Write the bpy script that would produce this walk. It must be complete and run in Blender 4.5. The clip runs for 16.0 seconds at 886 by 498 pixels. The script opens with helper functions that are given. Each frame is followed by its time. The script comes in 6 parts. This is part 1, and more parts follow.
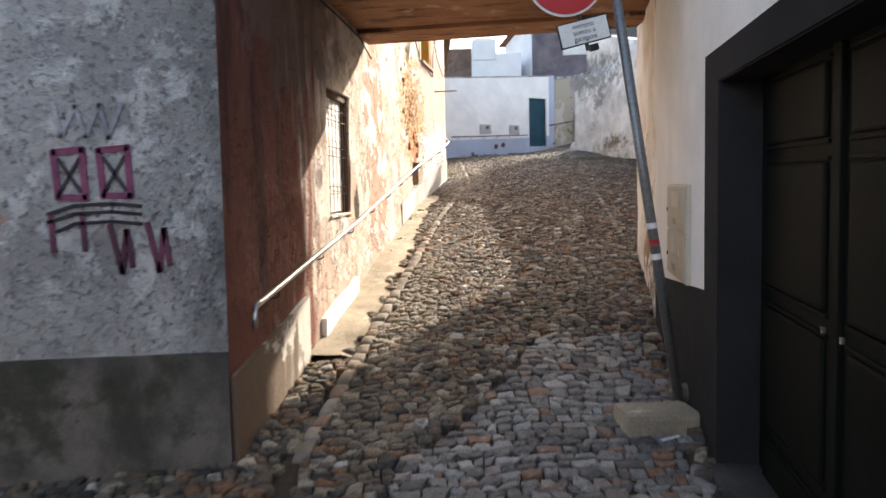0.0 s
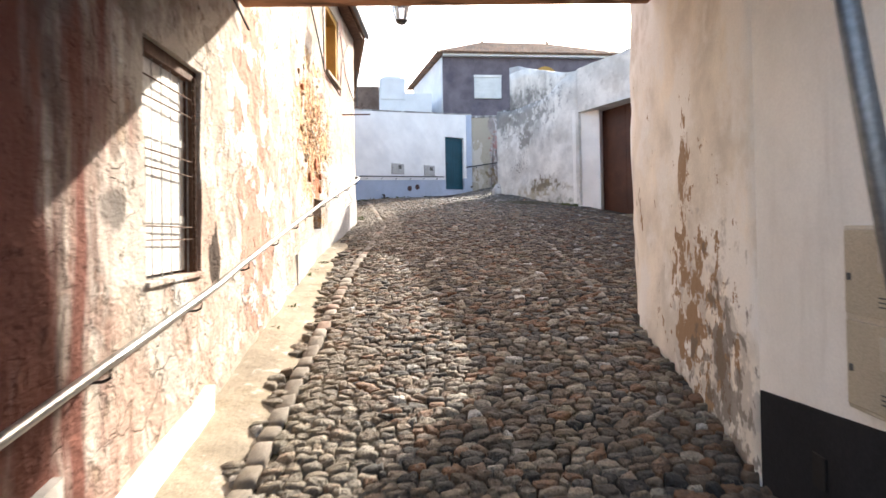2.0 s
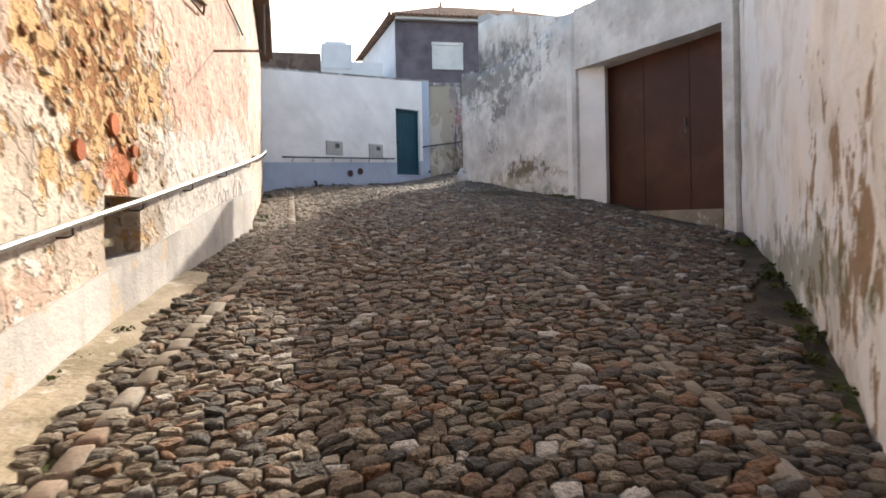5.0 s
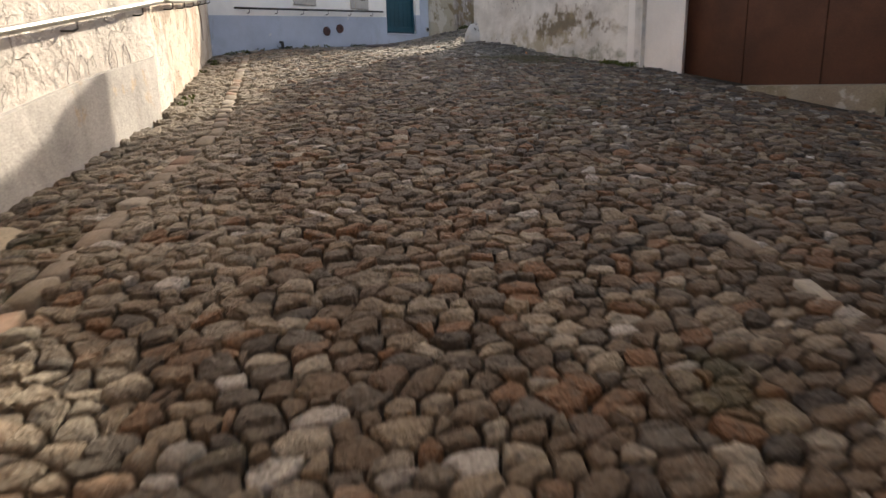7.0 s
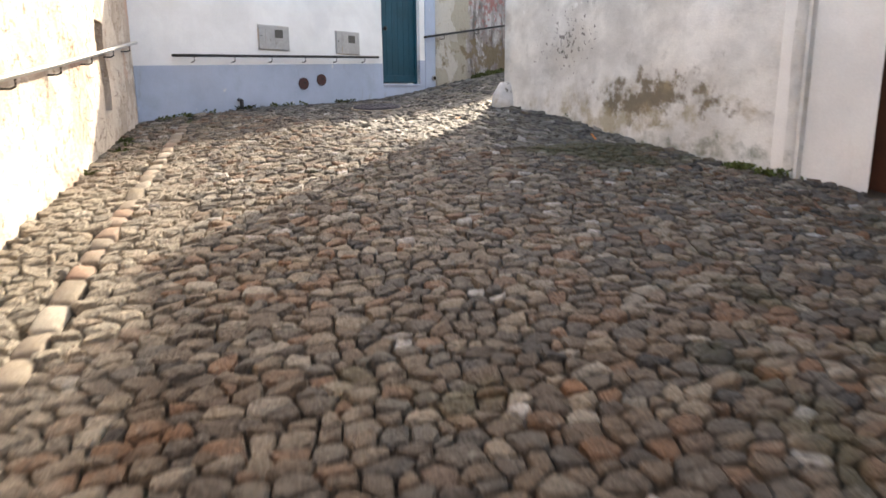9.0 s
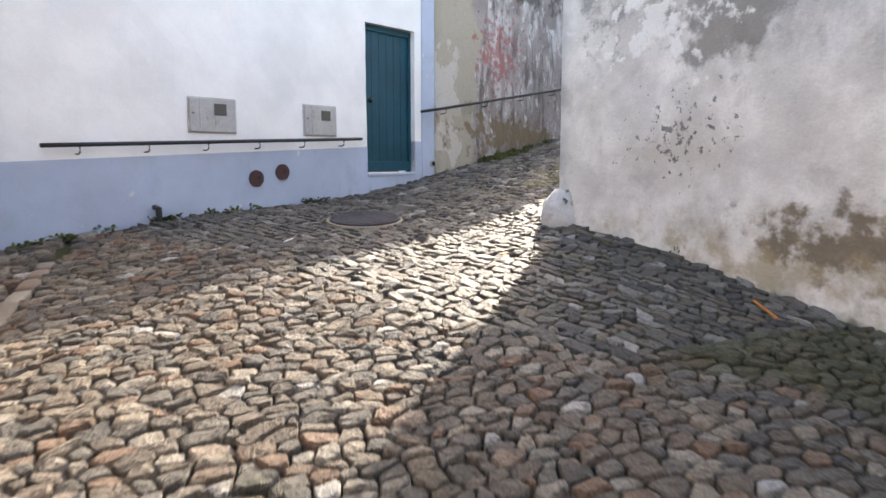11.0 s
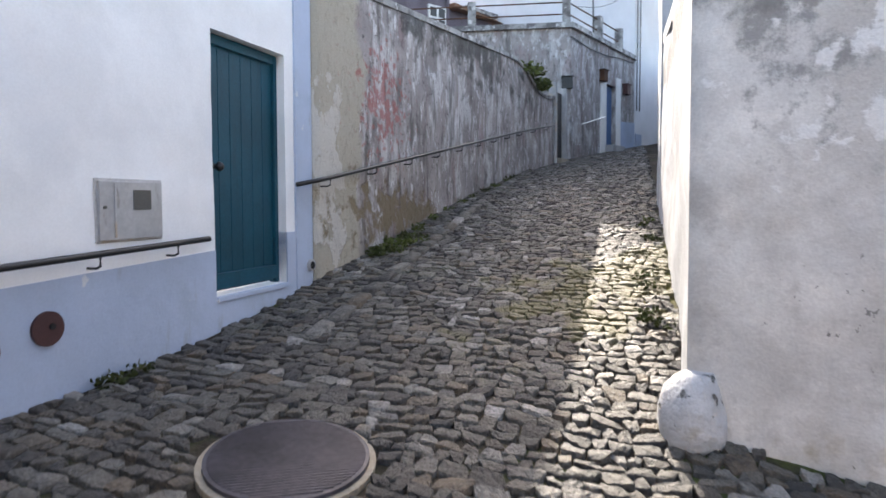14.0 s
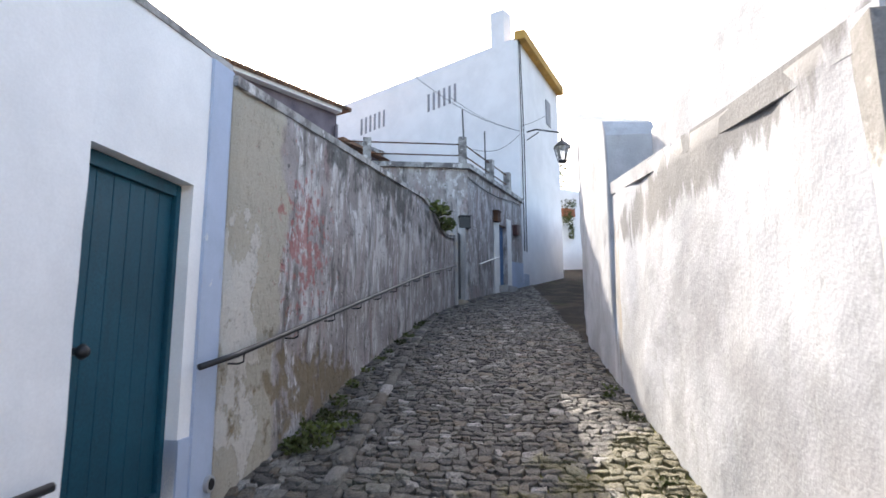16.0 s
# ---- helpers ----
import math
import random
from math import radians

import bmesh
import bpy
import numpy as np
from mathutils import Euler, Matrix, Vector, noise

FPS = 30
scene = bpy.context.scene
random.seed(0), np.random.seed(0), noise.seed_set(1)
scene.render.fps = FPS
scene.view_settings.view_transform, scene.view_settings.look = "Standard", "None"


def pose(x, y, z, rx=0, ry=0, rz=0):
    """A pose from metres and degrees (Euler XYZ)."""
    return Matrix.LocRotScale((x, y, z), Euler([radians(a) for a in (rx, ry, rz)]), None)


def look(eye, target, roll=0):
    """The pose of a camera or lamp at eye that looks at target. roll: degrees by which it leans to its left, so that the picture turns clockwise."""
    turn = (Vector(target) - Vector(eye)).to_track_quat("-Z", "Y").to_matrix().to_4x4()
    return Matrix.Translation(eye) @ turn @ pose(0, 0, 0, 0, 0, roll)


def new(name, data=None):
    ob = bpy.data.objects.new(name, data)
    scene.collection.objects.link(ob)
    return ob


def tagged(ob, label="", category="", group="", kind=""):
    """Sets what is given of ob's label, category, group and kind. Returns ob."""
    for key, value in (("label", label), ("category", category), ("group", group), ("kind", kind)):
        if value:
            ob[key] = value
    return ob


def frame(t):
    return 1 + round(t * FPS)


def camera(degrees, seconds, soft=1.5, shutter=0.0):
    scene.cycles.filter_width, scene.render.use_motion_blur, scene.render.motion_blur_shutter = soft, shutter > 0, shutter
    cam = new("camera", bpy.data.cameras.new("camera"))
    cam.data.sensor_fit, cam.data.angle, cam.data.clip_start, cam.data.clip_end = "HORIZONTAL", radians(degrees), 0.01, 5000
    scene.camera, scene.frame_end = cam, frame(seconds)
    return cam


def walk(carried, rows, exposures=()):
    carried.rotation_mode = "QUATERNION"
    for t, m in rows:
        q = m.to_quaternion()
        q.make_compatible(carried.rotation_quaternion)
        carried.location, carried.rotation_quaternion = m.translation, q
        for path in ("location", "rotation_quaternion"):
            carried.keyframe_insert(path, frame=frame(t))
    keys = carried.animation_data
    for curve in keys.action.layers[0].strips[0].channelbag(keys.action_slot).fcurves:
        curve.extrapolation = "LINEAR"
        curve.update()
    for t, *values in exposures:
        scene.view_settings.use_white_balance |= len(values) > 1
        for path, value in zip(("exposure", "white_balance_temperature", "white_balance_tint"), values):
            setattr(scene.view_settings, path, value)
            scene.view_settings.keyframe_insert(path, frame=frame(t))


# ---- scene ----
cam = camera(72.2, 16.0, 1.5, 0.4)
PATH = [
    (0, (-0.093, 0.159, 2.811), (-0.073, 2.155, 2.698), -1.1),
    (0.5, (-0.162, 0.89, 2.786), (-0.012, 2.884, 2.774), -1.1),
    (1, (-0.216, 1.651, 2.787), (-0.017, 3.641, 2.801), -1.0),
    (1.5, (-0.283, 2.386, 2.859), (-0.042, 4.371, 2.886), -0.9),
    (2, (-0.198, 3.156, 2.919), (0.143, 5.126, 2.955), -0.9),
    (2.5, (-0.152, 3.875, 2.997), (0.271, 5.829, 3.047), -0.9),
    (3, (-0.041, 4.606, 3.071), (0.414, 6.55, 3.176), -1.0),
    (3.5, (0.17, 5.348, 3.24), (0.633, 7.289, 3.372), -1.0),
    (4, (0.328, 6.085, 3.371), (0.802, 8.023, 3.519), -1.0),
    (4.5, (0.589, 6.886, 3.442), (1.063, 8.827, 3.536), -1.1),
    (7, (1.307, 10.719, 3.781), (1.785, 12.609, 3.335), -1.3),
    (7.5, (1.445, 11.566, 4.005), (1.927, 13.452, 3.548), -1.1),
    (8, (1.572, 12.516, 4.272), (2.069, 14.394, 3.796), -0.7),
    (8.5, (1.704, 13.46, 4.507), (2.21, 15.349, 4.09), -0.6),
    (9, (1.825, 14.375, 4.757), (2.349, 16.267, 4.373), -0.4),
    (9.5, (1.878, 15.256, 4.968), (2.416, 17.156, 4.65), -0.1),
    (10, (1.975, 16.095, 5.182), (2.518, 17.998, 4.893), -0.2),
    (12.5, (2.177, 19.734, 5.729), (3.164, 21.471, 5.643), -0.0),
    (13, (2.157, 20.334, 5.854), (3.264, 21.998, 5.766), -0.1),
    (13.5, (2.158, 20.895, 6.024), (3.373, 22.481, 5.937), -0.1),
    (14, (2.159, 21.389, 6.171), (3.479, 22.889, 6.089), -0.2),
    (14.5, (2.229, 21.827, 6.284), (3.675, 23.209, 6.265), -0.2),
    (15, (2.303, 22.214, 6.403), (3.832, 23.499, 6.516), -0.2),
    (15.5, (2.402, 22.6, 6.542), (3.96, 23.829, 6.794), -0.2),
    (16, (2.603, 22.938, 6.614), (4.201, 24.094, 6.949), -0.3),
]
EXPOSURES = [(0.0, 2.15, 7500, 10), (1.5, 2.35, 7300, 10), (2.5, 2.3, 7000, 10), (3.5, 2.1, 7000, 10), (4.5, 1.8, 7300, 10), (7.0, 1.7, 8300, 10), (7.5, 2.0, 8500, 10), (8.5, 2.15, 8500, 10), (9.0, 2.45, 8100, 10), (10.0, 2.55, 7900, 10), (12.5, 2.35, 7100, 12), (14.5, 2.2, 7200, 12), (16.0, 2.1, 7100, 12)]
walk(cam, [(t, look(eye, target, roll)) for t, eye, target, roll in PATH], EXPOSURES)

# ---- world and sun ----
SUN_AZ, SUN_EL = 39.5, 30.8
world = bpy.data.worlds.new("sky")
scene.world = world
world.use_nodes = True
wn = world.node_tree.nodes
sky = wn.new("ShaderNodeTexSky")
sky.sky_type = "NISHITA"
sky.sun_disc = False
sky.sun_elevation = radians(SUN_EL)
sky.sun_rotation = radians(SUN_AZ)
sky.air_density, sky.dust_density, sky.ozone_density = 1.0, 3.0, 1.0
wn["Background"].inputs["Strength"].default_value = 0.15
world.node_tree.links.new(sky.outputs[0], wn["Background"].inputs["Color"])
SUN_WAY = Vector((math.sin(radians(SUN_AZ)) * math.cos(radians(SUN_EL)),
                  math.cos(radians(SUN_AZ)) * math.cos(radians(SUN_EL)), math.sin(radians(SUN_EL))))
sun_data = bpy.data.lights.new("sun", "SUN")
sun_data.energy, sun_data.angle, sun_data.color = 2.5, radians(0.5), (1.0, 0.96, 0.90)
sun = new("sun", sun_data)
sun.matrix_world = look(SUN_WAY * 60, (0, 0, 0))


# ---- materials ----
def level(p):
    """From the site plan, drawn along the slope, to true level."""
    d = min(p[1] - 26.0, 60.0) if p[1] < 100 else p[1] - 26.0
    q = max(min(d, 0.0), -45.0)
    e = min(max(p[0], -15.0), 45.0) - 3.9
    return Vector((p[0] - 0.0012 * q + 0.05 * min(1.0, max(0.0, -d / 5.0)), 26.01 + 1.00955 * d + 0.00115 * q * q, p[2] + 0.0215 * e + 0.03385 * max(min(d, 60.0), -45.0) - 0.0004 * q * q))


def layered(name, base, layers=(), rough=0.9, bump=0.25, grain=70.0, coarse=9.0, metallic=0.0, vary=0.12, spec=0.3, islands=0.0, speckle=0.3):
    """A wall or stone surface: a base colour, layers of wear or painted shade over it, grain at two scales and fine
    relief.
    """
    m = bpy.data.materials.new(name)
    m.use_nodes = True
    nt = m.node_tree
    N, L = nt.nodes, nt.links
    bsdf = N["Principled BSDF"]
    bsdf.inputs["Roughness"].default_value = rough
    bsdf.inputs["Metallic"].default_value = metallic
    bsdf.inputs["Specular IOR Level"].default_value = spec
    pos = N.new("ShaderNodeNewGeometry")

    def noise_at(scale, stretch=(1, 1, 1), shift=0.0, detail=5.0, rgh=0.6):
        mp = N.new("ShaderNodeMapping")
        mp.inputs["Scale"].default_value = stretch
        mp.inputs["Location"].default_value = (shift, shift * 1.7, shift * 0.6)
        nz = N.new("ShaderNodeTexNoise")
        nz.inputs["Scale"].default_value = scale
        nz.inputs["Detail"].default_value = detail
        nz.inputs["Roughness"].default_value = rgh
        L.new(pos.outputs["Position"], mp.inputs["Vector"])
        L.new(mp.outputs[0], nz.inputs["Vector"])
        return nz.outputs["Fac"]

    def math_node(op, a, b=None, clamp=False):
        n = N.new("ShaderNodeMath")
        n.operation = op
        n.use_clamp = clamp
        for k, v in enumerate((a, b)):
            if v is None:
                continue
            if isinstance(v, (int, float)):
                n.inputs[k].default_value = v
            else:
                L.new(v, n.inputs[k])
        return n.outputs[0]

    def blend(fac, a, b):
        n = N.new("ShaderNodeMix")
        n.data_type = "RGBA"
        L.new(fac, n.inputs[0])
        for k, v in ((6, a), (7, b)):
            if isinstance(v, tuple):
                n.inputs[k].default_value = (*v, 1)
            else:
                L.new(v, n.inputs[k])
        return n.outputs[2]

    def ramp(v, lo, hi):
        n = N.new("ShaderNodeMapRange")
        n.interpolation_type = "SMOOTHSTEP"
        n.inputs["From Min"].default_value, n.inputs["From Max"].default_value = lo, hi
        L.new(v, n.inputs["Value"])
        return n.outputs[0]

    dark = tuple(c * (1 - 2.2 * vary) for c in base)
    light = tuple(min(1, c * (1 + vary)) for c in base)
    colour = blend(ramp(noise_at(1.3, shift=3.1), 0.3, 0.7), dark, light)
    height = None
    if islands:
        info = N.new("ShaderNodeObjectInfo")
        rnd = math_node("FRACT", math_node("ADD", pos.outputs["Random Per Island"], info.outputs["Random"]))
        for k, (tone, lo, hi) in enumerate(islands):
            pick = math_node("FRACT", math_node("MULTIPLY", rnd, 7.31 + 3.7 * k))
            colour = blend(ramp(pick, lo, hi), colour, tone)
    for k, ly in enumerate(layers):
        if ly.get("crack"):
            warp = N.new("ShaderNodeTexNoise")
            warp.inputs["Scale"].default_value = 3.0
            warp.inputs["Detail"].default_value = 4.0
            L.new(pos.outputs["Position"], warp.inputs["Vector"])
            bend = N.new("ShaderNodeVectorMath")
            bend.operation = "MULTIPLY_ADD"
            bend.inputs[1].default_value = (0.5, 0.5, 0.5)
            L.new(warp.outputs["Color"], bend.inputs[0])
            L.new(pos.outputs["Position"], bend.inputs[2])
            cells = N.new("ShaderNodeTexVoronoi")
            cells.feature = "DISTANCE_TO_EDGE"
            cells.inputs["Scale"].default_value = ly["scale"]
            L.new(bend.outputs[0], cells.inputs["Vector"])
            thin = math_node("SUBTRACT", 1.0, math_node("MULTIPLY", cells.outputs["Distance"], 1.0 / ly["crack"]), clamp=True)
            mask = math_node("MULTIPLY", math_node("MULTIPLY", thin, ramp(noise_at(1.7, shift=5.5 + k), ly["lo"], ly["hi"])), ly.get("amount", 1.0))
            colour = blend(mask, colour, ly["color"])
            cut = math_node("MULTIPLY", mask, ly.get("step", -0.5))
            height = cut if height is None else math_node("ADD", height, cut)
            continue
        v = noise_at(ly["scale"], ly.get("stretch", (1, 1, 1)), 11.3 * (k + 1), ly.get("detail", 6.0), ly.get("rgh", 0.62))
        if "at" in ly:
            d = N.new("ShaderNodeVectorMath")
            d.operation = "SUBTRACT"
            L.new(pos.outputs["Position"], d.inputs[0])
            d.inputs[1].default_value = level(ly["at"])
            q = N.new("ShaderNodeVectorMath")
            q.operation = "DIVIDE"
            L.new(d.outputs[0], q.inputs[0])
            q.inputs[1].default_value = ly["r"]
            ln = N.new("ShaderNodeVectorMath")
            ln.operation = "LENGTH"
            L.new(q.outputs[0], ln.inputs[0])
            inside = math_node("SUBTRACT", 1.0, ln.outputs["Value"], clamp=False)
            v = math_node("ADD", v, math_node("MULTIPLY", inside, ly.get("pull", 0.35)))
        mask = ramp(v, ly["lo"], ly["hi"])
        if "amount" in ly:
            mask = math_node("MULTIPLY", mask, ly["amount"])
        colour = blend(mask, colour, ly["color"])
        if ly.get("step"):
            cut = math_node("MULTIPLY", mask, ly["step"])
            height = cut if height is None else math_node("ADD", height, cut)
    speck = ramp(noise_at(grain, detail=3.0), 0.25, 0.75)
    mul = N.new("ShaderNodeMix")
    mul.data_type, mul.blend_type = "RGBA", "MULTIPLY"
    mul.inputs[0].default_value = speckle
    L.new(colour, mul.inputs[6])
    g = N.new("ShaderNodeCombineColor")
    for k in range(3):
        L.new(speck, g.inputs[k])
    L.new(g.outputs[0], mul.inputs[7])
    L.new(mul.outputs[2], bsdf.inputs["Base Color"])
    relief = math_node("ADD", math_node("MULTIPLY", noise_at(grain * 0.6, detail=4.0), 0.35), noise_at(coarse, detail=6.0))
    if height is not None:
        relief = math_node("ADD", relief, height)
    bp = N.new("ShaderNodeBump")
    bp.inputs["Strength"].default_value = min(1.0, bump)
    bp.inputs["Distance"].default_value = 0.03
    L.new(relief, bp.inputs["Height"])
    L.new(bp.outputs[0], bsdf.inputs["Normal"])
    return m


def plain(name, color, rough=0.5, metallic=0.0, vary=0.08, grain=120.0, bump=0.05, spec=0.4):
    return layered(name, color, (), rough, bump, grain, 20.0, metallic, vary, spec)


STREAK = (3.0, 3.0, 0.35)
M_pink = layered("old_pink_plaster", (0.48, 0.41, 0.35), [
    dict(color=(0.57, 0.52, 0.465), scale=1.5, lo=0.46, hi=0.52, step=0.3),
    dict(color=(0.47, 0.315, 0.255), scale=0.9, lo=0.55, hi=0.60, amount=0.7, step=0.25),
    dict(color=(0.47, 0.275, 0.215), scale=1.6, lo=0.55, hi=0.57, at=(-1.03, 8.9, 4.7), r=(3, 0.75, 1.9), pull=0.45, step=0.4, stretch=(1, 1, 0.6)),
    dict(color=(0.62, 0.60, 0.575), scale=2.4, lo=0.57, hi=0.585, at=(-1.0, 9.0, 4.9), r=(3, 1.4, 1.6), pull=0.10, step=0.4),
    dict(color=(0.22, 0.155, 0.11), scale=3.4, crack=0.022, lo=0.48, hi=0.62, amount=0.6, step=-1.2),
    dict(color=(0.30, 0.22, 0.16), scale=11.0, lo=0.615, hi=0.67, step=-1.4, amount=0.7, stretch=(1, 1, 0.7)),
    dict(color=(0.44, 0.33, 0.24), scale=4.5, lo=0.630, hi=0.65, step=-1.4, amount=0.65, stretch=(1.3, 1.3, 0.8)),
    # Red-brown stain, deepened with the passage's shade in this and the next two colours.
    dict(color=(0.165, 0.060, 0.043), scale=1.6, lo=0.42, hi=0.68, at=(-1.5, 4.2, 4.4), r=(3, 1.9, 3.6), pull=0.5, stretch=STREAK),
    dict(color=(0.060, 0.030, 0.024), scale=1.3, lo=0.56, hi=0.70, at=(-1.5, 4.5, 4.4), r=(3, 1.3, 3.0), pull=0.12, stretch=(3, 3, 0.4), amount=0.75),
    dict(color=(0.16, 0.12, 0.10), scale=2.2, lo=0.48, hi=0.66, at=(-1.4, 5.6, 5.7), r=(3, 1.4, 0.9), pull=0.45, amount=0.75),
    dict(color=(0.13, 0.11, 0.10), scale=3.0, lo=0.60, hi=0.80, at=(-1.33, 6.10, 4.14), r=(3, 0.22, 0.20), pull=0.5, amount=0.8),
    dict(color=(0.42, 0.38, 0.34), scale=2.0, lo=0.62, hi=0.76, stretch=STREAK, amount=0.3),
    dict(color=(0.54, 0.355, 0.185), scale=3.0, lo=0.57, hi=0.66, at=(-0.6, 12.6, 5.5), r=(3, 1.7, 1.4), pull=0.32, step=-1.0),
    dict(color=(0.30, 0.13, 0.05), scale=9.0, lo=0.62, hi=0.70, at=(-0.6, 12.5, 5.5), r=(3, 1.5, 1.4), pull=0.20, step=-2.5),
    dict(color=(0.50, 0.18, 0.09), scale=5.0, lo=0.66, hi=0.72, at=(-0.6, 12.9, 4.75), r=(3, 0.45, 0.4), pull=0.4, step=-0.8),
    dict(color=(0.05, 0.03, 0.02), scale=8.0, lo=0.60, hi=0.64, at=(-1.16, 7.66, 3.84), r=(3, 0.18, 0.30), pull=0.40, step=-2.0, stretch=(1, 1, 0.5)),
    dict(color=(0.62, 0.40, 0.34), scale=1.4, lo=0.56, hi=0.64, at=(-0.2, 15.0, 6.3), r=(3, 2.2, 2.0), pull=0.5, amount=0.8),
    dict(color=(0.58, 0.56, 0.545), scale=1.8, lo=0.48, hi=0.60, at=(-0.1, 15.9, 4.5), r=(3, 2.4, 1.0), pull=0.45, amount=0.9),
    dict(color=(0.52, 0.51, 0.51), scale=1.8, lo=0.60, hi=0.63, at=(-0.9, 10.8, 3.2), r=(3, 2.6, 0.6), pull=0.22, step=0.6),
], rough=0.95, bump=0.9, coarse=8.0, speckle=0.15)
M_rubble = layered("ochre_rubble", (0.46, 0.33, 0.20), [
    dict(color=(0.30, 0.15, 0.07), scale=7.0, lo=0.5, hi=0.64)], rough=0.95, bump=0.8, coarse=20.0,
    islands=[((0.52, 0.24, 0.10), 0.5, 0.9), ((0.60, 0.52, 0.42), 0.5, 0.9), ((0.28, 0.13, 0.07), 0.7, 0.95)])
M_brick = plain("orange_brick", (0.50, 0.14, 0.05), rough=0.9, vary=0.15, grain=50, bump=0.3)
M_plinth = layered("cement_plinth", (0.52, 0.51, 0.505), [
    dict(color=(0.34, 0.33, 0.32), scale=1.2, lo=0.50, hi=0.70, stretch=STREAK, amount=0.6),
    dict(color=(0.50, 0.42, 0.34), scale=3.0, lo=0.58, hi=0.66)], bump=0.4)
M_plinthdark = layered("dirty_dark_cement", (0.070, 0.066, 0.063), [
    dict(color=(0.15, 0.135, 0.122), scale=1.1, lo=0.44, hi=0.66, at=(-2.0, 3.9, 2.2), r=(1.6, 2, 0.8), pull=0.25),
    dict(color=(0.030, 0.030, 0.025), scale=1.4, lo=0.44, hi=0.68, stretch=(1, 1, 0.6), amount=0.85),
    dict(color=(0.030, 0.033, 0.022), scale=2.4, lo=0.50, hi=0.66, at=(-3.4, 3.9, 2.7), r=(1.4, 2, 0.45), pull=0.22, amount=0.8),
    dict(color=(0.05, 0.04, 0.035), scale=6.0, lo=0.64, hi=0.68, step=-0.8)], bump=0.5)
# Earth-stained cement; passage shade and the paler sunlit end are painted in too.
M_plinthwarm = layered("earth_and_shade_toned_cement", (0.34, 0.30, 0.26), [
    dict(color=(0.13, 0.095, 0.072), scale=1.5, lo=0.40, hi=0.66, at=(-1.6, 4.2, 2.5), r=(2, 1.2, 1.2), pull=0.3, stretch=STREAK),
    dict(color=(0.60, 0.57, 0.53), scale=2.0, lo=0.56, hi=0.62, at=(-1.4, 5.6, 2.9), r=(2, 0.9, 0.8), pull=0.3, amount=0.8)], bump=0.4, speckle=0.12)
M_grey = layered("rough_grey_render", (0.37, 0.365, 0.37), [
    dict(color=(0.50, 0.50, 0.51), scale=3.5, lo=0.5, hi=0.6, step=0.5),
    dict(color=(0.19, 0.18, 0.18), scale=1.1, lo=0.46, hi=0.7, amount=0.75),
    dict(color=(0.20, 0.19, 0.19), scale=22.0, lo=0.56, hi=0.66, amount=0.8, step=-0.5),
    dict(color=(0.38, 0.22, 0.18), scale=3.0, lo=0.68, hi=0.74)], bump=1.0, coarse=26.0, grain=90)
M_cream = layered("cream_limewash", (0.83, 0.775, 0.70), [
    dict(color=(0.87, 0.85, 0.82), scale=1.2, lo=0.44, hi=0.58),
    dict(color=(0.50, 0.44, 0.36), scale=1.4, lo=0.62, hi=0.80, stretch=STREAK, amount=0.4),
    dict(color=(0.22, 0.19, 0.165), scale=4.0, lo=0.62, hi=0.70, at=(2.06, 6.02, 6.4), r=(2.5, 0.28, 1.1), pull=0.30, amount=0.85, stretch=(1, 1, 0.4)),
    dict(color=(0.50, 0.47, 0.44), scale=3.0, lo=0.60, hi=0.66, at=(2.2, 6.6, 2.9), r=(2.5, 1.1, 1.2), pull=0.20, amount=0.75),
    dict(color=(0.335, 0.22, 0.135), scale=4.6, lo=0.615, hi=0.630, at=(2.32, 7.0, 3.3), r=(2.5, 0.95, 1.1), pull=0.20, step=-1.2, rgh=0.70, detail=8.0, stretch=(1, 1, 0.8)),
    dict(color=(0.335, 0.22, 0.135), scale=7.0, lo=0.63, hi=0.645, at=(2.37, 7.2, 4.4), r=(2.5, 0.25, 0.8), pull=0.22, step=-1.0, rgh=0.7, stretch=(1, 1, 0.5)),
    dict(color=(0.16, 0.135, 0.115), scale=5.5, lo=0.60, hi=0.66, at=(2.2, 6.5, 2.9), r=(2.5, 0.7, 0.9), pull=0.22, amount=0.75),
    dict(color=(0.335, 0.22, 0.135), scale=4.0, lo=0.63, hi=0.645, at=(3.9, 10.4, 3.9), r=(3, 2.2, 1.8), pull=0.17, step=-0.8, rgh=0.7, stretch=(1, 1, 0.45)),
    dict(color=(0.13, 0.115, 0.10), scale=2.2, lo=0.54, hi=0.70, at=(7.3, 15.3, 8.1), r=(2, 1.6, 1.3), pull=0.3, amount=0.7, stretch=(2, 2, 0.35)),
    dict(color=(0.10, 0.11, 0.035), scale=3.0, lo=0.54, hi=0.66, at=(5.0, 12.2, 3.7), r=(3, 3.6, 0.45), pull=0.3, amount=0.6)],
    bump=0.35, coarse=5.0, speckle=0.10)
M_white = layered("white_limewash", (0.85, 0.85, 0.85), [
    dict(color=(0.70, 0.71, 0.73), scale=0.9, lo=0.52, hi=0.7, amount=0.5)], bump=0.10, coarse=5.0, vary=0.04, speckle=0.06)
M_clean = layered("smooth_white_paint", (0.86, 0.84, 0.81), [
    dict(color=(0.60, 0.57, 0.53), scale=1.1, lo=0.56, hi=0.75, stretch=STREAK, amount=0.4)], bump=0.10, vary=0.05, speckle=0.08)
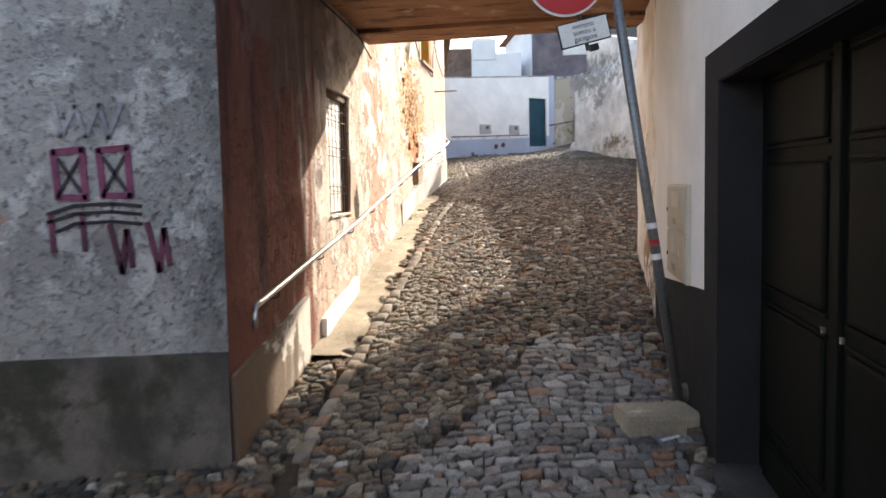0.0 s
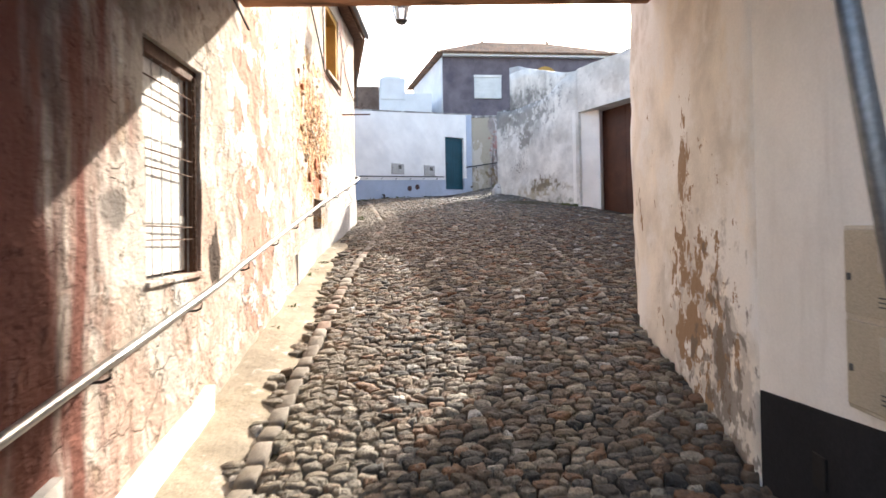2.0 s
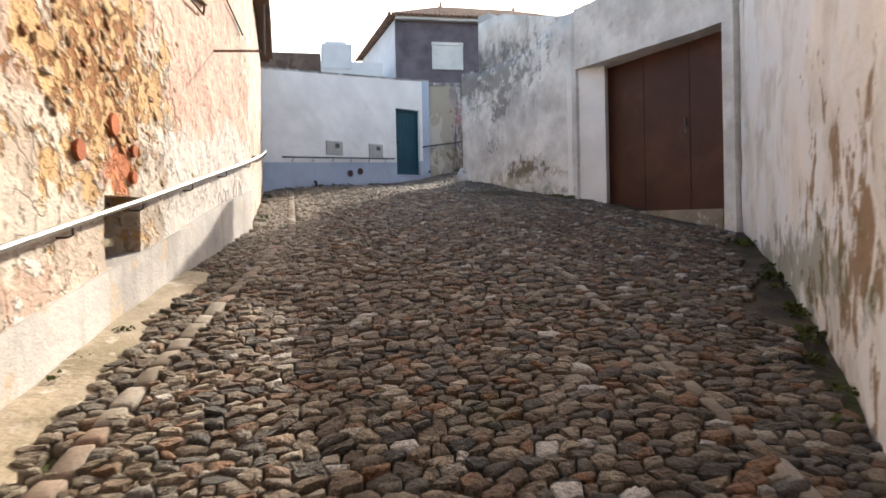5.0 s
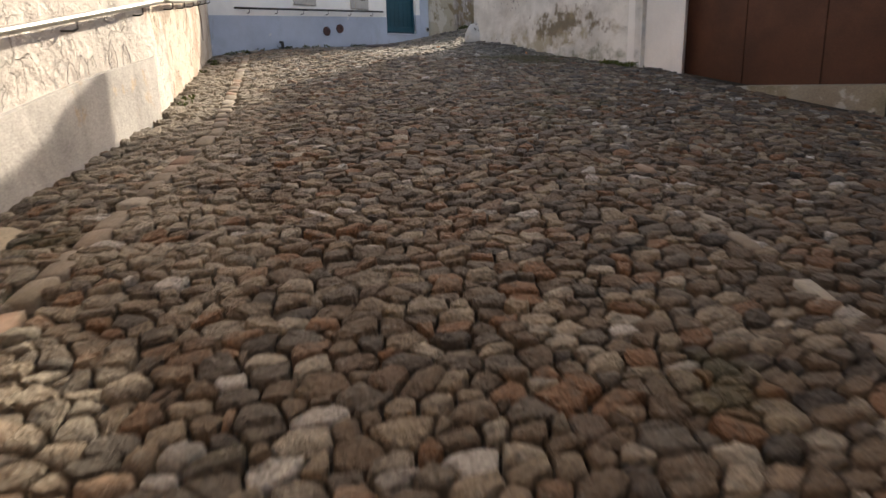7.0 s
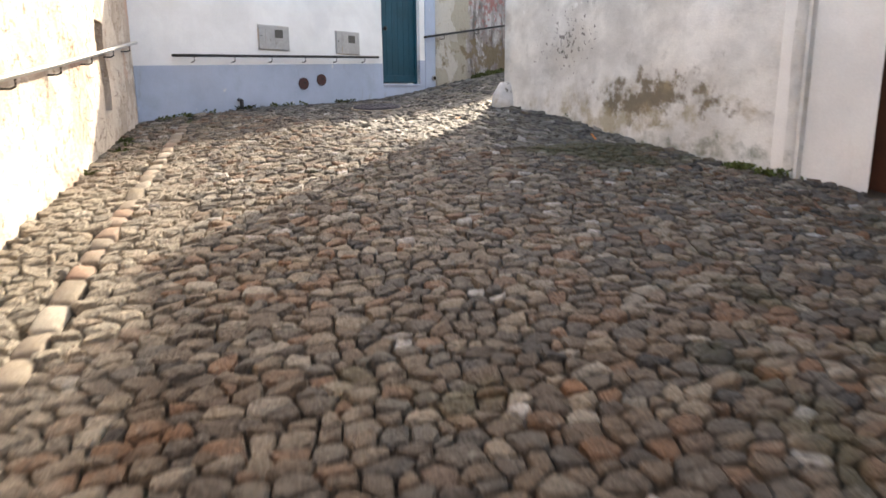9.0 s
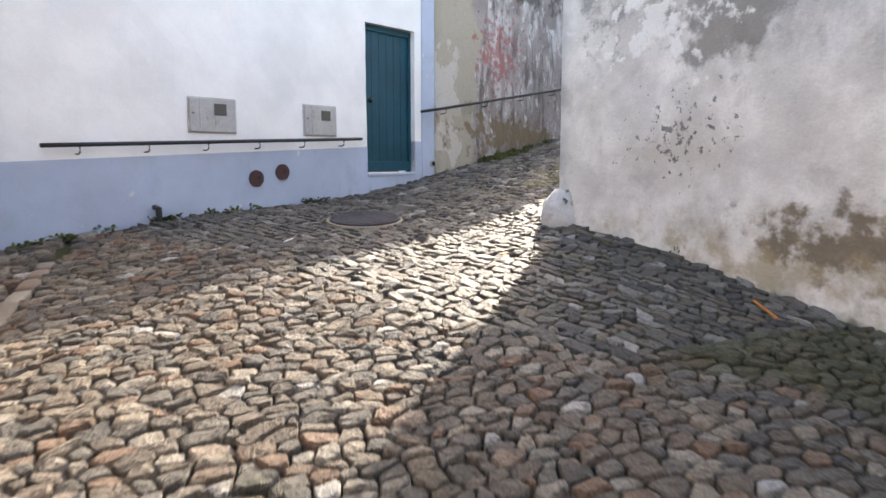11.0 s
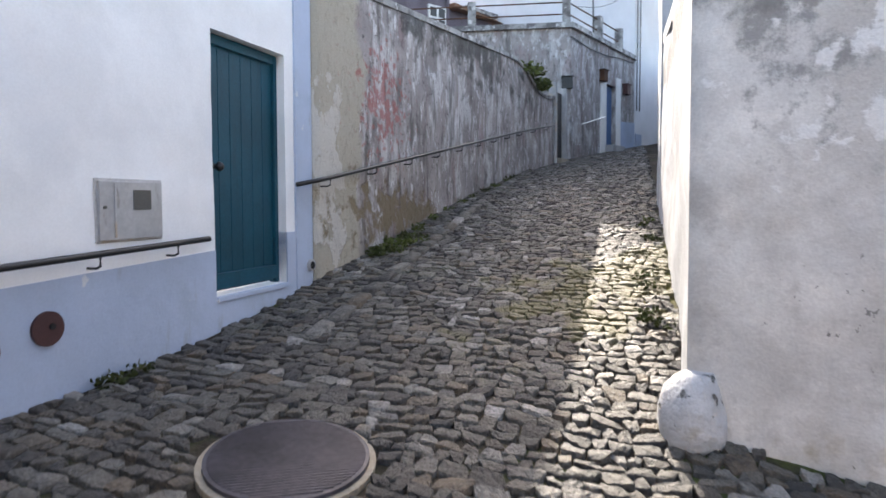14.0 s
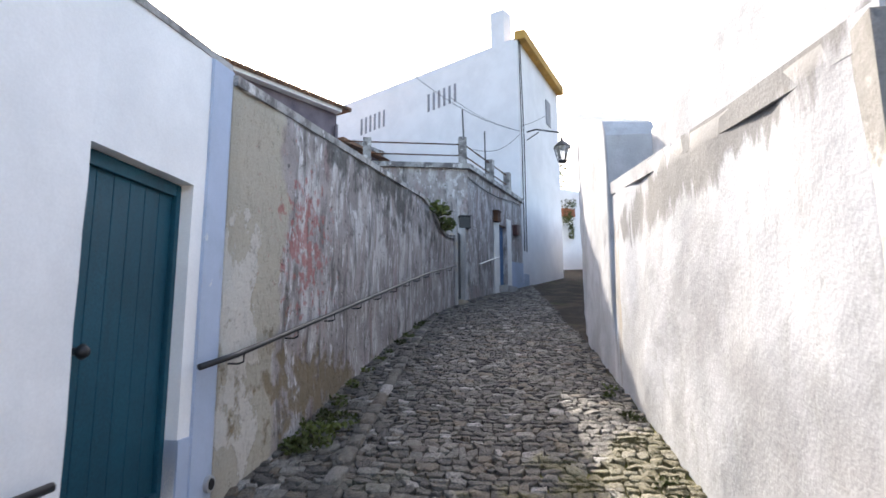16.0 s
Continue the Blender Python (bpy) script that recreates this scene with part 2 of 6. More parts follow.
M_blue = layered("pale_blue_paint", (0.42, 0.49, 0.62), [
    dict(color=(0.33, 0.39, 0.48), scale=1.6, lo=0.5, hi=0.7, amount=0.6),
    dict(color=(0.60, 0.62, 0.64), scale=7.0, lo=0.68, hi=0.72),
    dict(color=(0.30, 0.31, 0.33), scale=2.2, lo=0.62, hi=0.72, stretch=(2, 2, 0.5), amount=0.5)], bump=0.15, vary=0.05, speckle=0.06)
M_stained = layered("stained_white_wall", (0.74, 0.722, 0.685), [
    dict(color=(0.52, 0.49, 0.45), scale=1.1, lo=0.48, hi=0.66, amount=0.7),
    dict(color=(0.80, 0.78, 0.75), scale=1.3, lo=0.48, hi=0.72),
    dict(color=(0.42, 0.40, 0.37), scale=3.5, lo=0.54, hi=0.68, amount=0.5),
    dict(color=(0.090, 0.085, 0.08), scale=2.4, lo=0.50, hi=0.66, at=(5.15, 22.65, 7.85), r=(1.2, 1.0, 0.55), pull=0.45, amount=0.85),
    dict(color=(0.20, 0.19, 0.18), scale=1.7, lo=0.56, hi=0.78, stretch=(2, 2, 0.7), at=(5.4, 21.8, 8.0), r=(2, 2.4, 0.7), pull=0.35, amount=0.6),
    dict(color=(0.15, 0.115, 0.07), scale=5.0, lo=0.57, hi=0.74, at=(5.8, 20.3, 5.25), r=(2, 1.2, 0.38), pull=0.30, step=-0.6, amount=0.9),
    dict(color=(0.12, 0.105, 0.085), scale=4.0, lo=0.50, hi=0.66, at=(5.5, 21.3, 6.85), r=(2, 0.45, 0.4), pull=0.38, amount=0.85),
    dict(color=(0.11, 0.10, 0.095), scale=15.0, lo=0.640, hi=0.665, amount=0.85, at=(5.4, 21.75, 6.0), r=(2, 0.6, 0.45), pull=0.13, step=-0.6),
    dict(color=(0.14, 0.135, 0.13), scale=4.5, lo=0.54, hi=0.70, at=(5.5, 21.3, 7.6), r=(2, 2.2, 0.95), pull=0.24, amount=0.8, rgh=0.72),
    dict(color=(0.40, 0.39, 0.375), scale=1.6, lo=0.44, hi=0.62, at=(5.4, 21.6, 6.9), r=(2, 1.8, 1.3), pull=0.2, amount=0.35),
    dict(color=(0.78, 0.77, 0.75), scale=5.0, lo=0.60, hi=0.68, at=(5.4, 21.9, 6.9), r=(2, 0.9, 0.5), pull=0.16, step=0.3, amount=0.8),
    dict(color=(0.36, 0.30, 0.19), scale=5.0, lo=0.54, hi=0.82, at=(5.6, 21.0, 5.0), r=(2, 2.4, 0.5), pull=0.25, amount=0.75),
    dict(color=(0.09, 0.10, 0.045), scale=6.0, lo=0.52, hi=0.80, at=(5.7, 20.8, 4.68), r=(2, 2.6, 0.2), pull=0.25, amount=0.7),
    dict(color=(0.24, 0.23, 0.22), scale=1.5, lo=0.54, hi=0.74, stretch=(1.5, 1.5, 0.8), at=(5.4, 20.6, 6.9), r=(2, 0.9, 0.7), pull=0.22, amount=0.5)], bump=0.4, coarse=6.0, speckle=0.12)
M_alley_l = layered("weathered_grey_wall", (0.36, 0.325, 0.315), [
    dict(color=(0.60, 0.585, 0.585), scale=2.2, lo=0.48, hi=0.62, stretch=(1.7, 1.7, 0.7), amount=0.8),
    dict(color=(0.70, 0.69, 0.70), scale=5.5, lo=0.57, hi=0.62, stretch=(1.7, 1.7, 0.7), step=0.5, amount=0.8),
    dict(color=(0.27, 0.17, 0.17), scale=1.6, lo=0.54, hi=0.66, stretch=(2, 2, 0.6), amount=0.55),
    dict(color=(0.10, 0.095, 0.09), scale=14.0, lo=0.58, hi=0.68, amount=0.75, step=-0.6),
    dict(color=(0.085, 0.08, 0.075), scale=2.2, lo=0.50, hi=0.68, stretch=(2.8, 2.8, 0.5), amount=0.75),
    dict(color=(0.050, 0.050, 0.046), scale=2.6, lo=0.50, hi=0.66, at=(8.5, 28.4, 9.2), r=(5, 5, 0.75), pull=0.35, amount=0.8),
    dict(color=(0.43, 0.39, 0.32), scale=0.9, lo=0.44, hi=0.54, at=(5.35, 26.7, 7.3), r=(0.7, 0.7, 3.0), pull=0.5),
    dict(color=(0.56, 0.53, 0.48), scale=2.5, lo=0.56, hi=0.60, at=(5.3, 26.65, 6.6), r=(0.4, 0.4, 1.0), pull=0.25, step=0.4),
    dict(color=(0.36, 0.12, 0.11), scale=9.0, lo=0.58, hi=0.70, at=(6.5, 27.3, 7.5), r=(0.9, 0.9, 0.9), pull=0.2, amount=0.75),
    dict(color=(0.20, 0.15, 0.085), scale=4.5, lo=0.58, hi=0.72, at=(7.0, 27.55, 6.2), r=(2.2, 2.2, 0.55), pull=0.30, step=-0.8, amount=0.85)], bump=0.7, speckle=0.15)
M_alley_r = layered("thick_white_limewash", (0.48, 0.495, 0.52), [
    dict(color=(0.32, 0.32, 0.33), scale=1.2, lo=0.46, hi=0.70, amount=0.8),
    dict(color=(0.30, 0.30, 0.30), scale=3.5, lo=0.54, hi=0.70, stretch=(1.6, 1.6, 0.8), amount=0.5),
    dict(color=(0.30, 0.29, 0.28), scale=7.0, lo=0.66, hi=0.72, stretch=(2, 2, 0.7), amount=0.5),
    dict(color=(0.16, 0.15, 0.14), scale=26.0, lo=0.70, hi=0.74, amount=0.6),
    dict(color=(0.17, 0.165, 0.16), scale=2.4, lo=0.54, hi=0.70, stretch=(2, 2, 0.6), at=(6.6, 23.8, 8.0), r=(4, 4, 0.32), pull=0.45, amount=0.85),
    dict(color=(0.33, 0.27, 0.18), scale=2.0, lo=0.55, hi=0.7, stretch=(3, 3, 0.4), at=(9.45, 25.25, 7.0), r=(0.25, 0.25, 1.4), pull=0.3, amount=0.7)], bump=0.4, coarse=5.0, speckle=0.08)
M_cornerstone = layered("chipped_whitewash", (0.66, 0.66, 0.66), [
    dict(color=(0.10, 0.095, 0.085), scale=9.0, lo=0.60, hi=0.66, step=-1.0, amount=0.85),
    dict(color=(0.40, 0.35, 0.27), scale=5.0, lo=0.58, hi=0.70, amount=0.6)], bump=0.8, coarse=16.0, speckle=0.1)
M_cap = layered("lichen_cap", (0.42, 0.41, 0.40), [
    dict(color=(0.16, 0.15, 0.15), scale=3.0, lo=0.46, hi=0.62),
    dict(color=(0.66, 0.65, 0.64), scale=5.0, lo=0.56, hi=0.64)], bump=0.6)
M_dark = layered("charcoal_paint", (0.020, 0.021, 0.025), [
    dict(color=(0.035, 0.035, 0.036), scale=2.0, lo=0.5, hi=0.75, amount=0.6)], rough=0.8, bump=0.12, spec=0.15)
M_blackdoor = layered("black_green_door_paint", (0.004, 0.006, 0.005), [
    dict(color=(0.010, 0.011, 0.010), scale=3.0, lo=0.55, hi=0.8, stretch=STREAK, amount=0.5)], rough=0.62, bump=0.1, spec=0.12)
M_soffit = layered("rusty_concrete_soffit", (0.40, 0.20, 0.11), [
    dict(color=(0.12, 0.055, 0.03), scale=1.6, lo=0.50, hi=0.64, stretch=(0.6, 2.5, 1)),
    dict(color=(0.50, 0.34, 0.24), scale=2.6, lo=0.56, hi=0.66)], bump=0.4)
M_brown = layered("brown_garage_steel", (0.085, 0.030, 0.016), [
    dict(color=(0.12, 0.045, 0.025), scale=1.6, lo=0.5, hi=0.7, amount=0.6)], rough=0.55, bump=0.06)
M_teal = layered("teal_door_paint", (0.005, 0.075, 0.115), [
    dict(color=(0.006, 0.058, 0.088), scale=2.2, lo=0.5, hi=0.7, stretch=STREAK)], rough=0.5, bump=0.1)
M_purple = layered("purple_grey_render", (0.21, 0.175, 0.20), [
    dict(color=(0.10, 0.09, 0.12), scale=0.8, lo=0.5, hi=0.7, amount=0.7)], bump=0.2)
M_farwhite = layered("distant_whitewash", (0.80, 0.80, 0.82), [
    dict(color=(0.68, 0.68, 0.70), scale=0.5, lo=0.5, hi=0.7, amount=0.5)], bump=0.1, vary=0.03, speckle=0.06)
M_farbrown = layered("distant_brown_wall", (0.22, 0.15, 0.12), [
    dict(color=(0.14, 0.09, 0.07), scale=2.0, lo=0.5, hi=0.6)], bump=0.3)
M_ochre = layered("ochre_trim_paint", (0.62, 0.36, 0.10), [
    dict(color=(0.45, 0.26, 0.09), scale=3.0, lo=0.5, hi=0.7, amount=0.6)], bump=0.2)
M_wood = layered("old_brown_wood", (0.105, 0.050, 0.028), [
    dict(color=(0.19, 0.11, 0.07), scale=4.0, lo=0.5, hi=0.7, stretch=(4, 4, 0.4))], rough=0.8, bump=0.4)
M_tile = layered("clay_roof_tile", (0.30, 0.17, 0.11), [
    dict(color=(0.14, 0.10, 0.08), scale=1.5, lo=0.45, hi=0.65),
    dict(color=(0.42, 0.32, 0.24), scale=4.0, lo=0.58, hi=0.68)], bump=0.4)
M_steel = plain("galvanised_steel", (0.55, 0.55, 0.54), rough=0.35, metallic=0.9)
M_pole = plain("dull_galvanised_pole", (0.24, 0.25, 0.26), rough=0.5, metallic=0.7, vary=0.15, grain=40)
M_blackrail = plain("black_painted_steel", (0.018, 0.018, 0.020), rough=0.4)
M_rust = plain("rusty_iron", (0.12, 0.055, 0.03), rough=0.85, vary=0.2, grain=60, bump=0.3)
M_beige = plain("beige_meter_box", (0.50, 0.44, 0.34), rough=0.5, vary=0.05)
M_beige2 = plain("pale_beige_window", (0.58, 0.53, 0.44), rough=0.4, vary=0.05)
M_alu = layered("dull_grey_metal", (0.44, 0.44, 0.44), [
    dict(color=(0.20, 0.17, 0.14), scale=9.0, lo=0.60, hi=0.72, stretch=(2, 2, 0.5), amount=0.7)], rough=0.5, metallic=0.2, vary=0.1, grain=25, bump=0.05, speckle=0.15)
M_darkgrey = plain("dark_window_grey", (0.09, 0.09, 0.085), rough=0.3)
M_maroon = plain("maroon_cap", (0.085, 0.035, 0.035), rough=0.6)
M_signred = plain("sign_red", (0.50, 0.03, 0.04), rough=0.35, vary=0.02)
M_signwhite = plain("sign_white", (0.76, 0.78, 0.80), rough=0.35, vary=0.02)
M_ink = plain("black_ink", (0.012, 0.012, 0.012), rough=0.6)
M_shutter = plain("white_shutter", (0.87, 0.86, 0.84), rough=0.6, vary=0.06, grain=40)
M_greyshutter = plain("grey_shutter", (0.30, 0.30, 0.33), rough=0.6, vary=0.1, grain=40)
M_graffiti = plain("magenta_spray_paint", (0.19, 0.045, 0.105), rough=0.8, vary=0.3, grain=50)
M_graffiti2 = plain("black_spray_paint", (0.03, 0.025, 0.035), rough=0.8, vary=0.3, grain=50)
M_graffiti3 = plain("faded_spray_paint", (0.34, 0.34, 0.38), rough=0.85, vary=0.2, grain=50)
M_void = plain("dark_hollow", (0.015, 0.013, 0.012), rough=0.95)
M_rubber = plain("black_cable", (0.015, 0.015, 0.016), rough=0.6)
M_leaf = layered("weed_leaf", (0.095, 0.115, 0.028), (), rough=0.7, bump=0.1, vary=0.3)
M_terracotta = plain("terracotta_pot", (0.36, 0.13, 0.07), rough=0.8)
M_manhole = plain("cast_iron_cover", (0.085, 0.082, 0.10), rough=0.55, metallic=0.5, vary=0.2, grain=30)
M_concrete = layered("sandy_concrete", (0.40, 0.34, 0.26), [
    dict(color=(0.26, 0.22, 0.15), scale=1.6, lo=0.5, hi=0.66),
    dict(color=(0.50, 0.46, 0.40), scale=5.0, lo=0.58, hi=0.66),
    dict(color=(0.10, 0.11, 0.03), scale=1.1, lo=0.58, hi=0.7)], bump=0.5)
M_dirt = layered("joint_earth", (0.042, 0.031, 0.021), [
    dict(color=(0.085, 0.065, 0.043), scale=1.7, lo=0.48, hi=0.62),
    dict(color=(0.045, 0.055, 0.014), scale=0.9, lo=0.56, hi=0.66),
    dict(color=(0.06, 0.075, 0.018), scale=2.2, lo=0.46, hi=0.6, at=(4.9, 21.0, 4.9), r=(1.3, 1.6, 2.0), pull=0.5),
    dict(color=(0.13, 0.12, 0.03), scale=2.2, lo=0.46, hi=0.62, at=(7.3, 24.35, 5.9), r=(2.0, 0.8, 2.0), pull=0.5)], bump=0.7, coarse=20.0)
GREEN = dict(color=(0.062, 0.066, 0.020), scale=1.3, lo=0.58, hi=0.68, amount=0.45)
M_cobble = layered("river_cobble", (0.165, 0.120, 0.085), [
    dict(color=(0.21, 0.192, 0.168), scale=1.2, lo=0.44, hi=0.70, at=(2.4, 21.0, 4.9), r=(6, 5.5, 6), pull=0.45, amount=0.35),
    # Browner stones mid-lane, darkened to lower the paving's brightness in the shaded stretch.
    dict(color=(0.085, 0.055, 0.035), scale=1.6, lo=0.52, hi=0.72, at=(2.6, 13.5, 3.8), r=(6, 4.0, 6), pull=0.3, amount=0.35),
    GREEN,
    dict(color=(0.070, 0.056, 0.044), scale=14.0, lo=0.52, hi=0.64, amount=0.6),
    dict(color=(0.28, 0.255, 0.22), scale=20.0, lo=0.60, hi=0.68, amount=0.5),
    dict(color=(0.060, 0.064, 0.022), scale=2.2, lo=0.48, hi=0.64, at=(5.1, 20.6, 4.9), r=(0.9, 1.5, 2.0), pull=0.40, amount=0.7),
    dict(color=(0.36, 0.315, 0.25), scale=2.5, lo=0.44, hi=0.66, at=(0.45, 17.5, 4.3), r=(0.75, 5.0, 3.0), pull=0.35, amount=0.7),
    dict(color=(0.34, 0.29, 0.22), scale=2.5, lo=0.46, hi=0.66, at=(-0.55, 8.5, 2.9), r=(0.6, 4.0, 3.0), pull=0.30, amount=0.6)],
    rough=0.72, bump=1.0, grain=75, coarse=36.0, spec=0.35, speckle=0.5,
    islands=[((0.112, 0.100, 0.088), 0.50, 0.75), ((0.225, 0.115, 0.062), 0.70, 0.88), ((0.31, 0.255, 0.19), 0.74, 0.9), ((0.042, 0.040, 0.040), 0.82, 0.94), ((0.38, 0.34, 0.28), 0.88, 0.95), ((0.58, 0.56, 0.53), 0.965, 0.985)])
M_sett = layered("grey_sett", (0.150, 0.136, 0.115), [
    dict(color=(0.085, 0.090, 0.035), scale=1.1, lo=0.58, hi=0.72, amount=0.5),
    dict(color=(0.080, 0.071, 0.062), scale=12.0, lo=0.5, hi=0.64, amount=0.6),
    dict(color=(0.27, 0.255, 0.23), scale=18.0, lo=0.60, hi=0.68, amount=0.4),
    dict(color=(0.20, 0.175, 0.055), scale=2.0, lo=0.48, hi=0.62, at=(7.3, 24.35, 5.9), r=(1.9, 0.75, 2.0), pull=0.30, amount=0.6)],
    rough=0.58, bump=1.0, grain=75, coarse=34.0, spec=0.4, speckle=0.5,
    islands=[((0.075, 0.070, 0.064), 0.5, 0.8), ((0.25, 0.235, 0.21), 0.7, 0.95), ((0.165, 0.130, 0.095), 0.75, 0.95), ((0.055, 0.052, 0.050), 0.8, 0.95), ((0.38, 0.36, 0.33), 0.94, 0.98)])
M_granite = layered("pale_granite_sett", (0.25, 0.235, 0.225), [
    dict(color=(0.10, 0.09, 0.08), scale=12.0, lo=0.54, hi=0.66, amount=0.6),
    dict(color=(0.42, 0.41, 0.40), scale=18.0, lo=0.60, hi=0.68, amount=0.5)], rough=0.65, bump=0.8, grain=75, coarse=34.0, speckle=0.4,
    islands=[((0.13, 0.12, 0.115), 0.5, 0.8), ((0.36, 0.345, 0.33), 0.7, 0.95), ((0.26, 0.15, 0.10), 0.82, 0.95)])
M_gutter = layered("worn_gutter_stone", (0.22, 0.185, 0.15), [
    dict(color=(0.18, 0.15, 0.11), scale=3.0, lo=0.5, hi=0.66, amount=0.7)], rough=0.8, bump=0.3,
    islands=[((0.24, 0.155, 0.115), 0.5, 1.0), ((0.29, 0.26, 0.22), 0.6, 1.0)])
M_litter = plain("orange_plastic", (0.62, 0.20, 0.03), rough=0.6, vary=0.1)
M_fadedspray = plain("washed_out_spray", (0.52, 0.50, 0.50), rough=0.9, vary=0.2, grain=50)


# ---- building helpers ----
def smooth(a, b, x):
    x = min(1.0, max(0.0, (x - a) / (b - a)))
    return x * x * (3 - 2 * x)


def ground(x, y):
    """Height of the street: a steep lane that turns into a steeper alley."""
    yc = min(max(y, 4.0), 26.0)
    xc = min(max(x, -4.0), 9.0)
    main = 1.602 - 0.00107 * xc + 0.1556 * yc + 0.00371 * xc * yc + 0.00022 * yc * yc - 0.00852 * xc * xc - 0.00003 * yc ** 3
    if y < 4:
        main -= 0.10 * min(0.6, 4 - y)
    if y < 3.4:
        main += 0.06 * min(6.0, 3.4 - y)
    s = (x - 5) * 0.85 + (y - 24.5) * 0.527
    s = min(s, 40.0)
    up = 5.36 + 0.18 * min(s, 6) + 0.145 * max(0, s - 6)
    w = smooth(-3.5, 1.0, s) * smooth(20, 23, y)
    return main * (1 - w) + up * w


def link(name, verts, faces, material, parent=None, label="", smoothed=False, raw=False):
    me = bpy.data.meshes.new(name)
    me.from_pydata([tuple(v if raw else level(v)) for v in verts], [], faces)
    me.materials.append(material)
    if smoothed:
        me.polygons.foreach_set("use_smooth", [True] * len(me.polygons))
    ob = new(name, me)
    if parent is not None:
        ob.parent = parent
    if label:
        ob["label"] = label
    return ob


def part(name, bm, material, parent=None, label="", smoothed=False, raw=False):
    if not raw:
        for v in bm.verts:
            v.co = level(v.co)
    bmesh.ops.recalc_face_normals(bm, faces=bm.faces)
    me = bpy.data.meshes.new(name)
    bm.to_mesh(me)
    bm.free()
    me.materials.append(material)
    if smoothed:
        me.polygons.foreach_set("use_smooth", [True] * len(me.polygons))
    ob = new(name, me)
    if parent is not None:
        ob.parent = parent
    if label:
        ob["label"] = label
    return ob


def thing(name, label, category, group="", kind=""):
    return tagged(new(name), label, category, group, kind)


def box(bm, m, sx, sy, sz, bevel=0.0):
    """A bevelled box of the given size about the pose m."""
    got = bmesh.ops.create_cube(bm, size=1.0, matrix=m @ Matrix.Diagonal((sx, sy, sz, 1)))
    if bevel:
        edges = list({e for v in got["verts"] for e in v.link_edges})
        bmesh.ops.bevel(bm, geom=edges, offset=bevel, segments=2, profile=0.6, affect="EDGES")
    return bm


def boxed(name, m, size, material, parent=None, label="", bevel=0.006):
    return part(name, box(bmesh.new(), m, *size, bevel), material, parent, label)


def tube(bm, pts, r, seg=10, caps=True):
    pts = [Vector(p) for p in pts]
    rings = []
    for i, p in enumerate(pts):
        d = (pts[min(i + 1, len(pts) - 1)] - pts[max(i - 1, 0)]).normalized()
        ref = Vector((0, 0, 1)) if abs(d.z) < 0.95 else Vector((1, 0, 0))
        a = d.cross(ref).normalized()
        b = d.cross(a)
        rr = r[i] if isinstance(r, (list, tuple)) else r
        rings.append([bm.verts.new(p + a * rr * math.cos(k * math.tau / seg) + b * rr * math.sin(k * math.tau / seg)) for k in range(seg)])
    for u, v in zip(rings, rings[1:]):
        for k in range(seg):
            bm.faces.new((u[k], u[(k + 1) % seg], v[(k + 1) % seg], v[k]))
    if caps:
        bm.faces.new(rings[0])
        bm.faces.new(rings[-1][::-1])
    return bm


def disc(bm, m, r, depth, seg=32):
    bmesh.ops.create_cone(bm, cap_ends=True, segments=seg, radius1=r, radius2=r, depth=depth, matrix=m)
    return bm


class Line:
    """A wall's foot line in plan."""

    def __init__(self, *pts):
        self.p = [Vector((*q, 0)) for q in pts]
        self.s = [0.0]
        for a, b in zip(self.p, self.p[1:]):
            self.s.append(self.s[-1] + (b - a).length)
        self.length = self.s[-1]

    def seg(self, s):
        k = 0
        while k < len(self.p) - 2 and s > self.s[k + 1]:
            k += 1
        return k

    def at(self, s, off=0.0, z=0.0):
        k = self.seg(s)
        d = (self.p[k + 1] - self.p[k]).normalized()
        n = Vector((d.y, -d.x, 0))
        return self.p[k] + d * (s - self.s[k]) + n * off + Vector((0, 0, z))

    def corner(self, s, off):
        """As at(), but mitred at the joints."""
        for k in range(1, len(self.p) - 1):
            if abs(s - self.s[k]) < 1e-4:
                d0 = (self.p[k] - self.p[k - 1]).normalized()
                d1 = (self.p[k + 1] - self.p[k]).normalized()
                n = (Vector((d0.y, -d0.x, 0)) + Vector((d1.y, -d1.x, 0))).normalized()
                return self.p[k] + n * off / max(0.5, n.dot(Vector((d0.y, -d0.x, 0))))
        return self.at(s, off)

    def yaw(self, s):
        k = self.seg(s)
        d = self.p[k + 1] - self.p[k]
        return math.degrees(math.atan2(d.y, d.x))

    def s_of(self, axis, v):
        for k, (a, b) in enumerate(zip(self.p, self.p[1:])):
            lo, hi = sorted((a[axis], b[axis]))
            if lo - 1e-6 <= v <= hi + 1e-6:
                return self.s[k] + (v - a[axis]) / (b[axis] - a[axis]) * (self.s[k + 1] - self.s[k])
        return 0.0

    def pose_at(self, s, off, z):
        p = self.at(s, off, z)
        return pose(p.x, p.y, p.z, 0, 0, self.yaw(s))


def steps_between(marks, step):
    out = []
    marks = sorted({round(m, 4) for m in marks})
    for a, b in zip(marks, marks[1:]):
        n = max(1, round((b - a) / step))
        out += [a + (b - a) * k / n for k in range(n)]
    return out + [marks[-1]]


